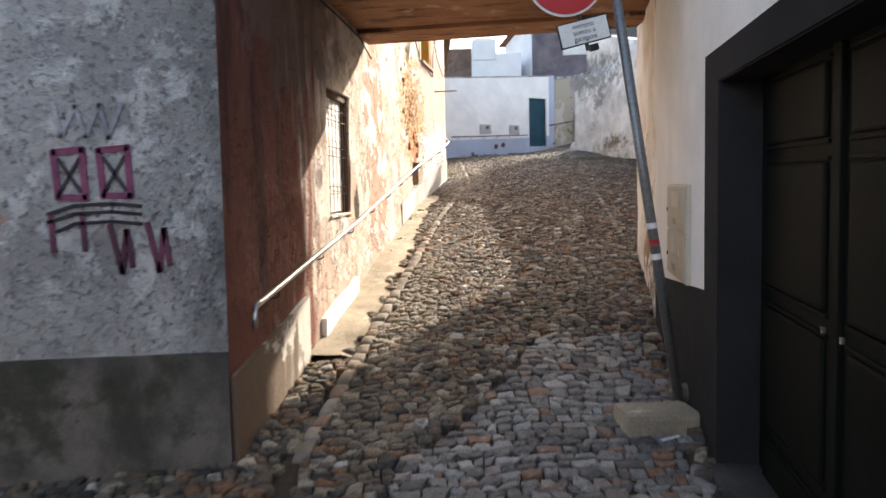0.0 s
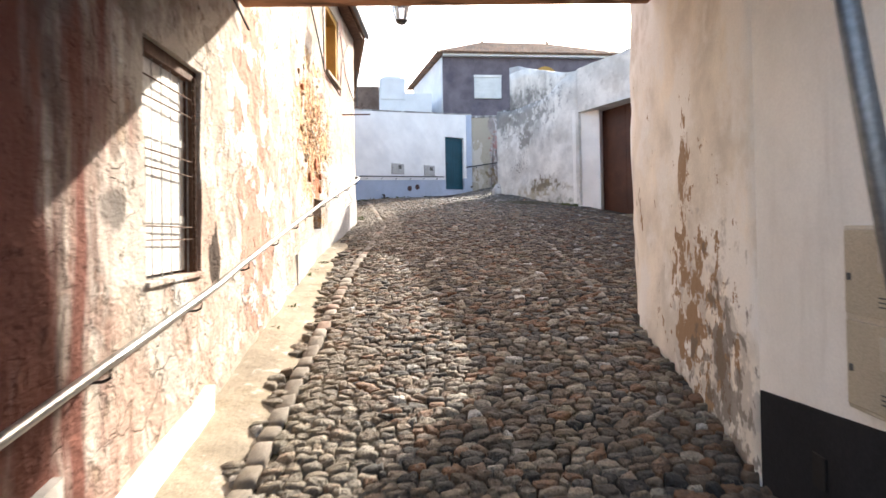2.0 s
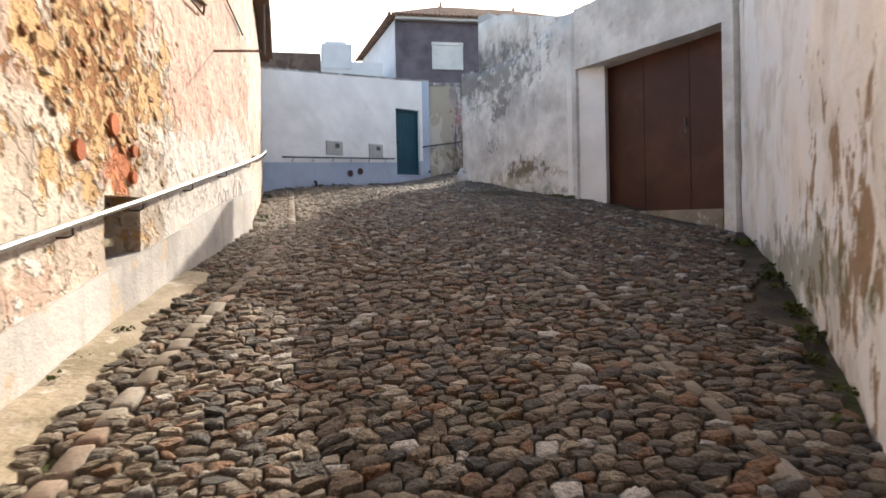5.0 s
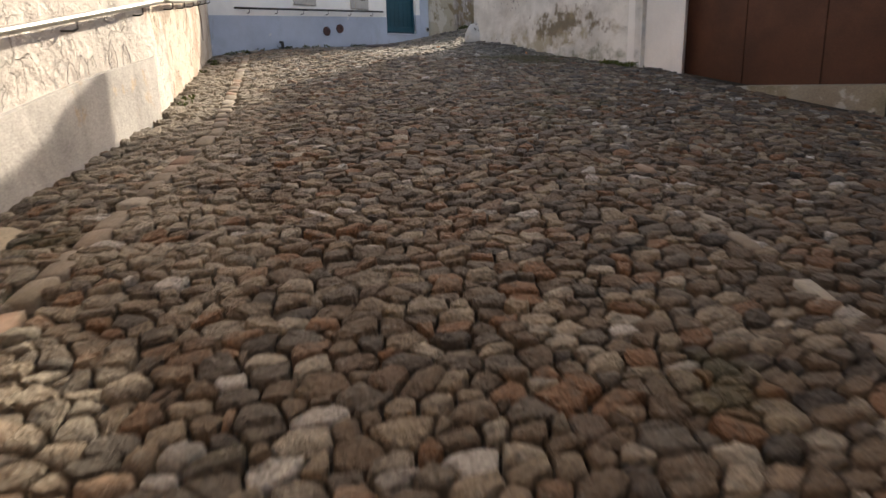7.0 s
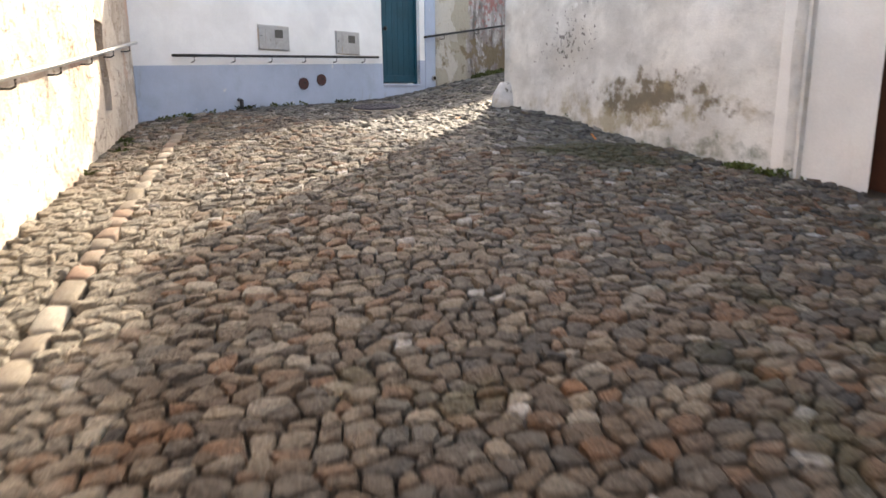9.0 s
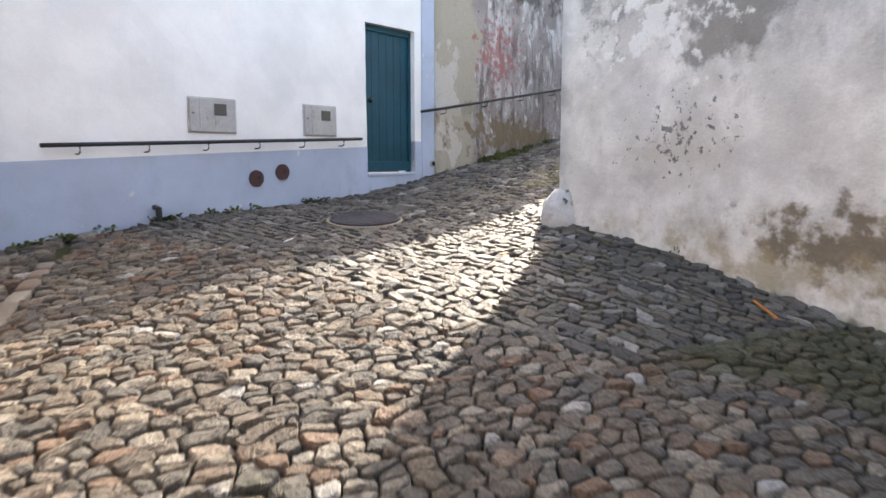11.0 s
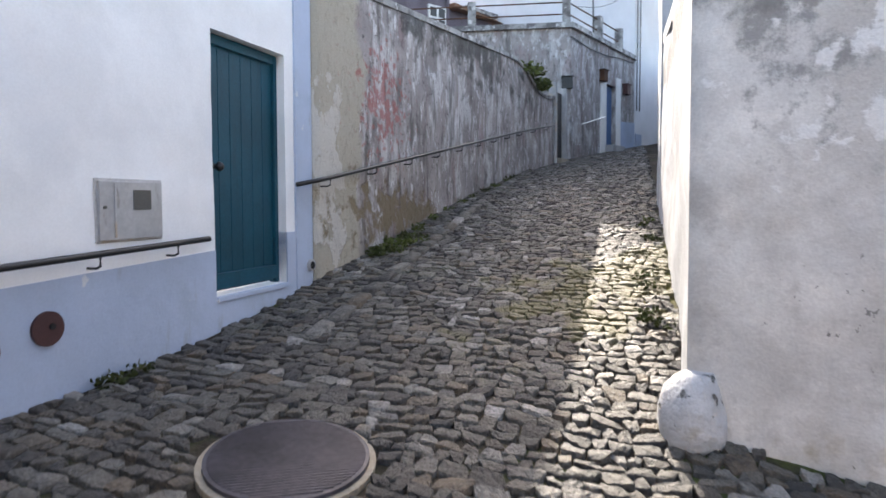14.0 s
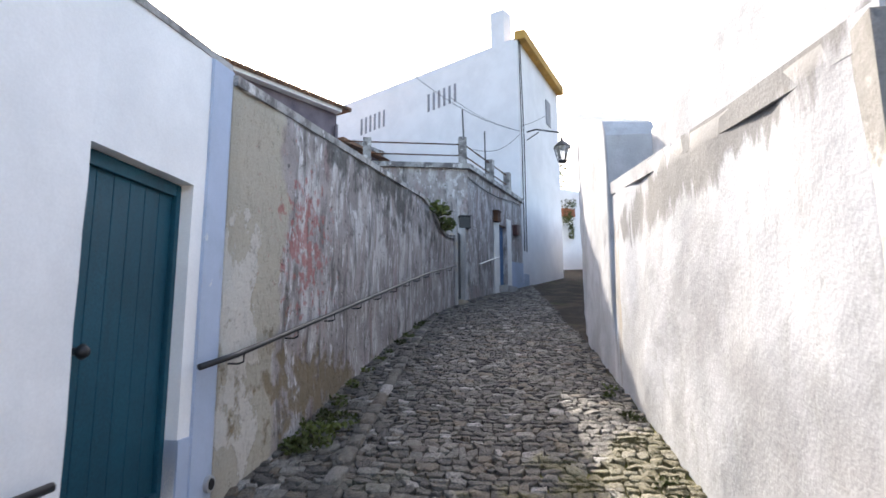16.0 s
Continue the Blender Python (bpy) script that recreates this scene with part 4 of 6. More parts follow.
upper_rail = along(LW, Y(17.45), Y(18.76), 0.10, 5.27, 5.43, 3) + along(LW, Y(19.84), Y(23.5), 0.10, 5.57, 6.08, 6)
handrail("handrail", upper_rail, 0.022, M_steel, "galvanised steel handrail along the upper plaster wall", 6, (-0.1, 0, 0), bmat=M_blackrail)
part("end_cap", tube(bmesh.new(), [LW.at(Y(17.2), 0.10, 5.24), LW.at(Y(17.28), 0.10, 5.252), LW.at(Y(17.30), 0.03, 5.25)], 0.026, 10), M_blackrail, bpy.data.objects["handrail"], "black end of the rail")
handrail("handrail", along(H, HX(0.49), HX(3.74), 0.10, 5.95, 6.08), 0.020, M_blackrail, "black painted handrail on the white house wall", 6, (-0.052, 0.086, 0))
handrail("handrail", [(4.80, 26.36, 6.50)] + along(AL, 0.02, AL.length - 0.3, 0.11, 6.56, 8.28, 12), 0.021, M_blackrail, "dark steel handrail climbing the alley wall", 11, (-0.055, 0.095, 0))
rod = tube(bmesh.new(), [LW.at(Y(15.4), -0.05, 6.35), LW.at(Y(15.4), 0.55, 6.34)], 0.014, 8)
tagged(part("iron_rod", rod, M_rust), "rusty iron rod sticking out of the pink wall", "rod")

for name, pts in (
    ("wall_cable", [LW.at(Y(9.5), 0.03, 8.2), LW.at(Y(11.4), 0.03, 7.75), LW.at(Y(13.1), 0.03, 7.05), LW.at(Y(13.5), 0.03, 6.72), LW.at(Y(14.9), 0.04, 6.62), LW.at(Y(15.15), 0.03, 7.3), LW.at(Y(15.9), 0.03, 7.9)]),
    ("wall_cable", [LW.at(Y(13.45), 0.03, 6.75), LW.at(Y(13.42), 0.03, 7.5), LW.at(Y(13.4), 0.03, 8.3)]),
    ("wall_cable", [LW.at(Y(15.0), 0.03, 7.9), LW.at(Y(15.6), 0.03, 7.2), LW.at(Y(16.6), 0.03, 6.9)]),
    ("wall_cable", [LW.at(Y(5.2), 0.03, 5.93), LW.at(Y(6.8), 0.03, 5.96), LW.at(Y(7.9), 0.04, 5.94), LW.at(Y(8.5), 0.05, 5.80)]),
):
    tagged(part(name, tube(bmesh.new(), pts, 0.011, 6), M_rubber), "thin black cable fixed to the pink wall", "cable")
aerial = thing("tv_aerial", "thin television aerial on a mast above the eave", "aerial")
part("mast", tube(bmesh.new(), [(0.30, 19.5, 7.4), (0.30, 19.5, 9.6)], 0.018, 6), M_darkgrey, aerial)
for k in range(5):
    part("element", tube(bmesh.new(), [(0.18 + 0.13 * k, 19.25, 9.45), (0.18 + 0.13 * k, 19.75, 9.45)], 0.006, 5), M_darkgrey, aerial)
part("boom", tube(bmesh.new(), [(0.1, 19.5, 9.45), (0.75, 19.5, 9.45)], 0.01, 5), M_darkgrey, aerial)


# ---- street lantern, used on two brackets ----
def lantern(m, label, arm_from):
    l = thing("street_lantern", label, "lamp")
    l.location = level(m.translation)
    bm = bmesh.new()
    bmesh.ops.create_cone(bm, cap_ends=True, segments=6, radius1=0.10, radius2=0.19, depth=0.34, matrix=pose(0, 0, -0.22))
    glass = part("glass", bm, M_lampglass, l, "clear tapered lantern glass", raw=True)
    bm = bmesh.new()
    bmesh.ops.create_cone(bm, cap_ends=True, segments=6, radius1=0.23, radius2=0.06, depth=0.16, matrix=pose(0, 0, 0.035))
    bmesh.ops.create_cone(bm, cap_ends=True, segments=8, radius1=0.05, radius2=0.02, depth=0.09, matrix=pose(0, 0, 0.15))
    part("roof", bm, M_blackrail, l, raw=True)
    for k in range(6):
        a = k * math.tau / 6
        part("glazing_bar", tube(bmesh.new(), [(0.105 * math.cos(a), 0.105 * math.sin(a), -0.39), (0.195 * math.cos(a), 0.195 * math.sin(a), -0.05)], 0.010, 5), M_blackrail, l, raw=True)
    bm = bmesh.new()
    bmesh.ops.create_cone(bm, cap_ends=True, segments=6, radius1=0.08, radius2=0.12, depth=0.05, matrix=pose(0, 0, -0.41))
    part("base", bm, M_blackrail, l, raw=True)
    a = Vector(arm_from)
    part("arm", tube(bmesh.new(), [a, a * 0.5 + Vector((0, 0, 0.30)), Vector((0, 0, 0.32)), Vector((0, 0, 0.15))], 0.02, 6), M_blackrail, l, raw=True)
    part("brace", tube(bmesh.new(), [a + Vector((0, 0, -0.35)), a * 0.45 + Vector((0, 0, 0.24))], 0.013, 6), M_blackrail, l, raw=True)
    return l


M_lampglass = bpy.data.materials.new("lamp_glass")
M_lampglass.use_nodes = True
M_lampglass.node_tree.nodes["Principled BSDF"].inputs["Transmission Weight"].default_value = 0.85
M_lampglass.node_tree.nodes["Principled BSDF"].inputs["Roughness"].default_value = 0.15
lantern(pose(0.95, 14.2, 8.25), "black six-sided street lantern on a wall bracket", (-1.25, 0, 0.25))


# ---- no-entry sign on a leaning pole ----
post = thing("street_sign", "leaning grey pole with a red round sign and a white plate", "sign")
base, head = Vector((1.66, 4.39, 2.34)), Vector((1.15, 4.54, 5.97))
part("pole", tube(bmesh.new(), [base, base.lerp(head, 0.5), head], 0.038, 14), M_pole, post, smoothed=True)
for k, (f, mt, lb) in enumerate(((0.365, M_signwhite, "torn paper sticker"), (0.33, M_signred, "small red and white sticker"), (0.30, M_signwhite, "torn paper sticker"))):
    c = base.lerp(head, f)
    d = (head - base).normalized()
    part("sticker", tube(bmesh.new(), [c - d * 0.022, c + d * 0.022], 0.0395, 14, False), mt, post, lb)
lean = -13.0
S = pose(0.83, 4.46, 5.56, 90, 0, 4) @ pose(0, 0, 0, 0, 0, -lean)
part("arm", tube(bmesh.new(), [S @ Vector((0, 0.05, -0.04)), S @ Vector((0.44, 0.05, -0.04))], 0.018, 8), M_pole, post)
part("arm", tube(bmesh.new(), [S @ Vector((0.05, -0.58, -0.02)), S @ Vector((0.05, 0.0, -0.02))], 0.016, 8), M_blackrail, post)
disc_ob = part("disc", disc(bmesh.new(), S, 0.306, 0.012, 48), M_signwhite, post, "white rim of the round sign")
part("red_face", disc(bmesh.new(), S @ pose(0, 0, 0.0085), 0.290, 0.004, 48), M_signred, disc_ob, "red sign face")
part("white_bar", box(bmesh.new(), S @ pose(0, 0, 0.0125), 0.44, 0.10, 0.003), M_signwhite, disc_ob, "white bar across the sign")
Pm = S @ pose(0.043, -0.438, 0.0)
plate = part("plate", box(bmesh.new(), Pm, 0.395, 0.185, 0.014, 0.004), M_ink, post, "white plate with three lines of black writing")
part("plate_face", box(bmesh.new(), Pm @ pose(0, 0, 0.009), 0.375, 0.166, 0.004), M_signwhite, plate)
for k, words in enumerate(("excepto", "acesso a", "garagens")):
    cv = bpy.data.curves.new("writing", "FONT")
    cv.body, cv.size, cv.align_x, cv.align_y, cv.extrude = words, 0.052, "CENTER", "CENTER", 0.0008
    cv.materials.append(M_ink)
    tx = new("writing", cv)
    at = Pm @ pose(0, 0.048 - 0.048 * k, 0.0125)
    at.translation = level(at.translation)
    tx.matrix_world = at
    tx.parent = plate
part("clamp", box(bmesh.new(), S @ pose(0.09, -0.57, 0.0), 0.07, 0.05, 0.04, 0.006), M_blackrail, post)


# ---- entrance door, meter cabinets, step ----
door = thing("door_1", "closed black panelled double door in a charcoal surround", "door", kind="structure")
D = RWA.pose_at(YA(2.48), 0.262, 0)
wide = YA(3.56) - YA(1.40)
for k in (-1, 1):
    leaf = part("leaf", box(bmesh.new(), D @ pose(k * wide / 4, 0, 3.22), wide / 2 - 0.01, 0.05, 2.82, 0.004), M_blackdoor, door)
    for z0, z1 in ((1.95, 2.42), (2.55, 3.25), (3.38, 4.08), (4.2, 4.55)):
        bm = box(bmesh.new(), D @ pose(k * wide / 4, 0.032, (z0 + z1) / 2), wide / 2 - 0.26, 0.03, z1 - z0, 0.014)
        part("raised_panel", bm, M_blackdoor, leaf)
        for zz in (z0 - 0.02, z1 + 0.02):
            part("moulding", box(bmesh.new(), D @ pose(k * wide / 4, 0.03, zz), wide / 2 - 0.2, 0.022, 0.022, 0.006), M_blackdoor, leaf)
    part("knob", box(bmesh.new(), D @ pose(k * 0.1, 0.05, 3.3), 0.012, 0.02, 0.03, 0.003), M_steel, leaf, "small worn metal latch")
part("stile", box(bmesh.new(), D @ pose(0, 0.035, 3.22), 0.09, 0.03, 2.8, 0.006), M_blackdoor, door)
boxed("threshold_step", RWA.pose_at(YA(2.48), 0.10, 2.13), (wide, 0.34, 0.16), M_plinthdark, None, "", 0.02)
tagged(bpy.data.objects["threshold_step"], "worn stone threshold under the black door", "step", kind="structure")


def meter_cabinet():
    c = thing("meter_cabinet", "beige double meter cabinet set in the white wall", "cabinet")
    s0, s1 = YA(4.36), YA(5.08)
    sm, w = (s0 + s1) / 2, s1 - s0
    boxed("casing", RWA.pose_at(sm, -0.006, 3.585), (w, 0.06, 0.76), M_beige2, c)
    for z in (3.40, 3.775):
        d = boxed("door", RWA.pose_at(sm, -0.040, z), (w - 0.035, 0.018, 0.35), M_beige, c, "beige cabinet door")
        boxed("window", RWA.pose_at(sm - 0.02, -0.052, z + 0.07), (0.30, 0.012, 0.13), M_beige2, d, "pale flat viewing window")
        for k in range(3):
            boxed("slot", RWA.pose_at(sm + 0.06, -0.050, z - 0.09 - 0.018 * k), (0.15, 0.006, 0.006), M_darkgrey, d, "", 0.0)
        boxed("lock", RWA.pose_at(s1 - 0.05, -0.052, z - 0.02), (0.018, 0.012, 0.03), M_darkgrey, d, "", 0.003)


meter_cabinet()
boxed("wall_vent", RWA.pose_at(YA(5.33), -0.014, 2.83), (0.10, 0.02, 0.15), M_void, None, "", 0.002)
tagged(bpy.data.objects["wall_vent"], "small dark vent hole in the charcoal plinth", "vent")
bm = box(bmesh.new(), pose(1.40, 4.13, 2.24, 0, 3, 6), 0.56, 0.30, 0.26, 0.045)
tagged(part("stone_step", bm, M_concrete), "worn mossy stone block beside the pole", "step")
bm = bmesh.new()
bmesh.ops.create_icosphere(bm, subdivisions=2, radius=0.10, matrix=pose(1.74, 4.45, 2.36) @ Matrix.Diagonal((0.8, 0.9, 0.7, 1)))
tagged(part("loose_stone", bm, M_sett, smoothed=True), "loose grey stone at the foot of the pole", "stone")
bm = box(bmesh.new(), pose(1.42, 3.9, 2.235, 4, 2, 25), 0.17, 0.025, 0.008, 0.002)
tagged(part("paper_scrap", bm, M_signwhite), "scrap of white paper on the paving", "litter")


# sprayed marks on the grey wall
def stroke(owner, name, pts, r, material):
    bm = bmesh.new()
    for a, b in zip(pts, pts[1:]):
        a, b = Vector((a[0] - 0.09, 0, a[1])), Vector((b[0] - 0.09, 0, b[1]))
        d = (b - a).normalized()
        n = Vector((d.z, 0, -d.x)) * r
        a, b = a - d * r * 0.6, b + d * r * 0.6
        vs = [bm.verts.new(Vector((q.x, 3.905 - dy, q.z))) for q in (a - n, a + n, b + n, b - n) for dy in (0.0, 0.012)]
        for f in ((1, 3, 5, 7), (0, 2, 3, 1), (2, 4, 5, 3), (4, 6, 7, 5), (6, 0, 1, 7)):
            bm.faces.new([vs[k] for k in f])
    return part(name, bm, material, owner)


spray = thing("graffiti", "magenta and black sprayed marks on the grey render", "graffiti")
for x0 in (-2.62, -2.32):
    sq = [(x0, 4.36), (x0 + 0.19, 4.37), (x0 + 0.20, 4.05), (x0 + 0.02, 4.06), (x0, 4.36)]
    stroke(spray, "box_mark", sq, 0.022, M_graffiti)
    stroke(spray, "cross_mark", [(x0 + 0.03, 4.31), (x0 + 0.17, 4.09)], 0.012, M_graffiti2)
    stroke(spray, "cross_mark", [(x0 + 0.17, 4.31), (x0 + 0.03, 4.09)], 0.012, M_graffiti2)
for k, z in enumerate((4.0, 3.945, 3.88)):
    stroke(spray, "line_mark", [(-2.68 + 0.06 * (k == 2), z - 0.05), (-2.5, z), (-2.25, z + 0.005), (-2.06, z - 0.02)], 0.012, M_graffiti2)
for x, z in ((-2.66, 3.86), (-2.45, 3.86)):
    stroke(spray, "line_mark", [(x, z + 0.08), (x + 0.01, z - 0.16)], 0.018, M_graffiti)
for x in (-2.27, -2.02):
    stroke(spray, "letter_mark", [(x, 3.86), (x + 0.07, 3.54), (x + 0.11, 3.82), (x + 0.14, 3.58)], 0.018, M_graffiti)
stroke(spray, "letter_mark", [(-2.6, 4.68), (-2.56, 4.46), (-2.46, 4.66), (-2.40, 4.45), (-2.3, 4.66), (-2.25, 4.44), (-2.15, 4.66)], 0.015, M_graffiti3)


# ---- garage door ----
GD = Line((6.86, 18.72), (7.575, 15.68))
g = thing("garage_door", "closed dark brown steel garage door with vertical seams", "door", kind="structure")
gw = GD.length
for k in range(3):
    s = gw * (k + 0.5) / 3
    boxed("leaf", GD.pose_at(s, -0.02, 5.72), (gw / 3 - 0.012, 0.05, 2.98), M_brown, g, "", 0.004)
boxed("handle", GD.pose_at(gw * 0.64, 0.02, 5.75), (0.03, 0.04, 0.14), M_darkgrey, g)
boxed("lock", GD.pose_at(gw * 0.64, 0.012, 5.60), (0.05, 0.02, 0.05), M_darkgrey, g)
slab("garage_threshold", Line((6.30, 18.7), (7.12, 15.66)), -0.02, -0.9, lambda s: 3.9, lambda s: 4.25, M_concrete, label="concrete threshold of the garage")


# ---- white house: door, cabinets, caps, pipe ----
d2 = thing("door_2", "closed teal boarded wooden door with a round knob", "door", kind="structure")
DW = HX(4.72) - HX(3.90)
n = 6
for k in range(n):
    s = HX(3.90) + 0.055 + (DW - 0.10) * (k + 0.5) / n
    boxed("board", H.pose_at(s, -0.125, 6.63), ((DW - 0.10) / n - 0.004, 0.03, 1.98), M_teal, d2, "", 0.005)
for s in (HX(3.90) + 0.025, HX(4.72) - 0.02):
    boxed("jamb", H.pose_at(s, -0.115, 6.63), (0.05, 0.07, 2.02), M_teal, d2)
boxed("head", H.pose_at(HX(4.31), -0.115, 7.60), (DW - 0.1, 0.07, 0.08), M_teal, d2)
boxed("rail", H.pose_at(HX(4.31), -0.10, 5.72), (DW - 0.1, 0.05, 0.12), M_teal, d2)
kn = H.pose_at(HX(3.90) + 0.13, -0.06, 6.62)
part("knob", tube(bmesh.new(), [kn @ Vector((0, 0.06, 0)), kn @ Vector((0, 0.02, 0)), kn @ Vector((0, -0.01, 0)), kn @ Vector((0, -0.04, 0))], [0.02, 0.018, 0.04, 0.022], 12), M_blackrail, d2, "black round knob", smoothed=True)
boxed("door_sill", H.pose_at(HX(4.31), -0.05, 5.60), (DW - 0.01, 0.16, 0.04), M_blue, None, "", 0.006)
tagged(bpy.data.objects["door_sill"], "pale blue sill under the teal door", "sill", kind="structure")


def gas_box(x0, x1, z0, z1, group="meter boxes on the white house"):
    c = tagged(thing("meter_box", "dull grey metal meter box with a small dark window", "meter box"), group=group)
    s0, s1 = HX(x0), HX(x1)
    w, sm, zm = s1 - s0, (HX(x0) + HX(x1)) / 2, (z0 + z1) / 2
    boxed("surround", H.pose_at(sm, 0.004, zm), (w + 0.03, 0.012, z1 - z0 + 0.03), M_plinth, c, "chipped cement surround", 0.003)
    d = boxed("door", H.pose_at(sm, 0.016, zm), (w, 0.024, z1 - z0), M_alu, c, "", 0.006)
    boxed("window", H.pose_at(sm + 0.07 * w / 0.45, 0.030, zm + 0.065), (0.145, 0.006, 0.125), M_darkgrey, d, "dark meter window", 0.002)
    boxed("edge_strip", H.pose_at(s0 + 0.115, 0.031, zm), (0.014, 0.006, z1 - z0 - 0.03), M_plinth, d, "", 0.002)
    boxed("lock", H.pose_at(s0 + 0.035, 0.032, zm + 0.02), (0.02, 0.01, 0.02), M_darkgrey, d, "", 0.002)


gas_box(1.71, 2.17, 6.115, 6.465)
gas_box(2.99, 3.42, 6.115, 6.475)
for x, z in ((2.38, 5.60), (2.69, 5.665)):
    cap = tagged(thing("inspection_hatch", "round maroon inspection cap in the blue plinth", "cap"), group="pipe caps in the blue plinth")
    c = H.pose_at(HX(x), 0.02, z) @ pose(0, 0, 0, 90)
    part("disc", disc(bmesh.new(), c, 0.095, 0.02, 28), M_maroon, cap)
    part("lug", disc(bmesh.new(), c @ pose(0.02, 0.01, 0.012), 0.018, 0.012, 10), M_blackrail, cap)
pp = H.pose_at(HX(1.36), 0.02, 5.30)
o = thing("drain_pipe", "short black drain pipe low in the blue plinth", "pipe")
part("tube", tube(bmesh.new(), [pp @ Vector((0, 0.06, 0.05)), pp @ Vector((0, -0.07, 0.03)), pp @ Vector((0, -0.075, -0.14))], 0.032, 10), M_blackrail, o)
op = H.pose_at(HX(5.03), 0.03, 5.92 - 0.18) @ pose(0, 0, 0, 90)
o = thing("pipe_end", "small grey pipe end at the corner strip", "pipe")
part("collar", disc(bmesh.new(), op, 0.055, 0.04, 18), M_alu, o)
part("bore", disc(bmesh.new(), op @ pose(0, 0, 0.022), 0.036, 0.006, 18), M_void, o)

# white boulder at the corner
bm = bmesh.new()
bmesh.ops.create_icosphere(bm, subdivisions=3, radius=1.0)
for v in bm.verts:
    q = v.co.copy()
    v.co *= 1 + 0.16 * noise.noise(q * 1.4) + 0.05 * noise.noise(q * 4)
    v.co = Vector((v.co.x * 0.17, v.co.y * 0.16, min(0.27, v.co.z * (0.31 if v.co.z > 0 else 0.2))))
    v.co.x += 0.10 * max(0, v.co.z)
    v.co += Vector((5.06, 22.84, 5.24))
tagged(part("corner_stone", bm, M_cornerstone, smoothed=True), "whitewashed guard stone at the foot of the wall corner", "guard stone")

# manhole cover
mh = thing("manhole_cover", "round ribbed cast-iron manhole cover set in the setts", "manhole")
mc = Vector((3.40, 23.90, 0))
mz = ground(mc.x, mc.y) + 0.018
tilt = pose(mc.x, mc.y, mz) @ Matrix.Rotation(0.10, 4, Vector((1, -0.2, 0)))
part("rim", disc(bmesh.new(), tilt @ pose(0, 0, -0.03), 0.395, 0.06, 40), M_concrete, mh, "mossy concrete rim")
cover = part("cover", disc(bmesh.new(), tilt @ pose(0, 0, 0.006), 0.365, 0.03, 40), M_manhole, mh)
for k in range(-15, 16):
    u = k * 0.0215
    ln = 2 * math.sqrt(max(0.0, 0.345 ** 2 - u * u))
    part("rib", box(bmesh.new(), tilt @ pose(0, 0, 0.024, 0, 0, -25) @ pose(0, u, 0), ln, 0.011, 0.008), M_manhole, cover)


# ochre rubble and broken bricks showing through the pink plaster
rub = thing("rubble_patch", "ochre rubble stones and orange bricks bared in the plaster", "rubble", kind="structure")
rr = random.Random(77)
for k in range(170):
    yy = rr.gauss(12.75, 0.75)
    zz = 5.55 - (yy - 12.6) * 0.25 + rr.gauss(0, 0.48)
    if not 11.2 < yy < 15.2 or not 4.6 < zz < 6.9 or (12.45 < yy < 13.4 and zz < 4.62) or (13.65 < yy < 15.1 and zz > 6.7):
        continue
    bm = bmesh.new()
    bmesh.ops.create_icosphere(bm, subdivisions=1, radius=1.0)
    a, b = rr.uniform(0.03, 0.085), rr.uniform(0.02, 0.055)
    for v in bm.verts:
        v.co *= rr.uniform(0.75, 1.2)
    bmesh.ops.transform(bm, verts=bm.verts, matrix=LW.pose_at(Y(yy), -0.004, zz) @ pose(0, 0, 0, 0, rr.uniform(-25, 25), 0) @ Matrix.Diagonal((a, rr.uniform(0.018, 0.032), b, 1)))
    part("rubble_stone", bm, M_rubble, rub)
for yy, zz, r in ((12.15, 4.81, 0.085), (12.75, 5.07, 0.10), (13.1, 4.9, 0.06), (13.08, 4.68, 0.06), (11.55, 6.0, 0.05)):
    bm = bmesh.new()
    bmesh.ops.create_cone(bm, cap_ends=True, segments=14, radius1=r, radius2=r * 0.85, depth=0.07, matrix=LW.pose_at(Y(yy), 0.0, zz) @ pose(0, 0, 0, 90, 0, 0))
    part("brick", bm, M_brick, rub, "broken orange brick end")


# faint grey scribble low on the plaster
scrib = thing("faded_graffiti", "faded grey sprayed letters low on the plaster wall", "graffiti")
for y0, z0, loop in ((15.45, 4.50, 1), (15.62, 4.55, 1), (15.75, 4.55, 0), (16.1, 4.66, 1), (16.35, 4.66, 1), (16.62, 4.64, 0), (16.78, 4.70, 1)):
    pts = []
    for k in range(11):
        th = math.tau * k / (10 if loop else 18) + 0.6
        pts.append(LW.at(Y(y0 + 0.075 * math.cos(th)), 0.010, z0 + 0.11 * math.sin(th) + 0.02 * (k % 3)))
    part("letter_mark", tube(bmesh.new(), pts, 0.0025, 5), M_fadedspray, scrib)

# litter on the paving
for nm, lb, mt, x, y, rz, lx, ly in (
        ("orange_strip", "thin orange plastic strip lying on the moss", M_litter, 5.25, 20.6, 70, 0.30, 0.022),
        ("orange_scrap", "small orange scrap on the paving", M_litter, 4.14, 22.11, 20, 0.07, 0.03),
        ("white_scrap", "bent white scrap on the paving", M_signwhite, 2.54, 23.06, 40, 0.11, 0.014)):
    bm = box(bmesh.new(), pose(x, y, ground(x, y) + 0.036, 6, -8, rz), lx, ly, 0.008, 0.003)
    tagged(part(nm, bm, mt), lb, "litter")


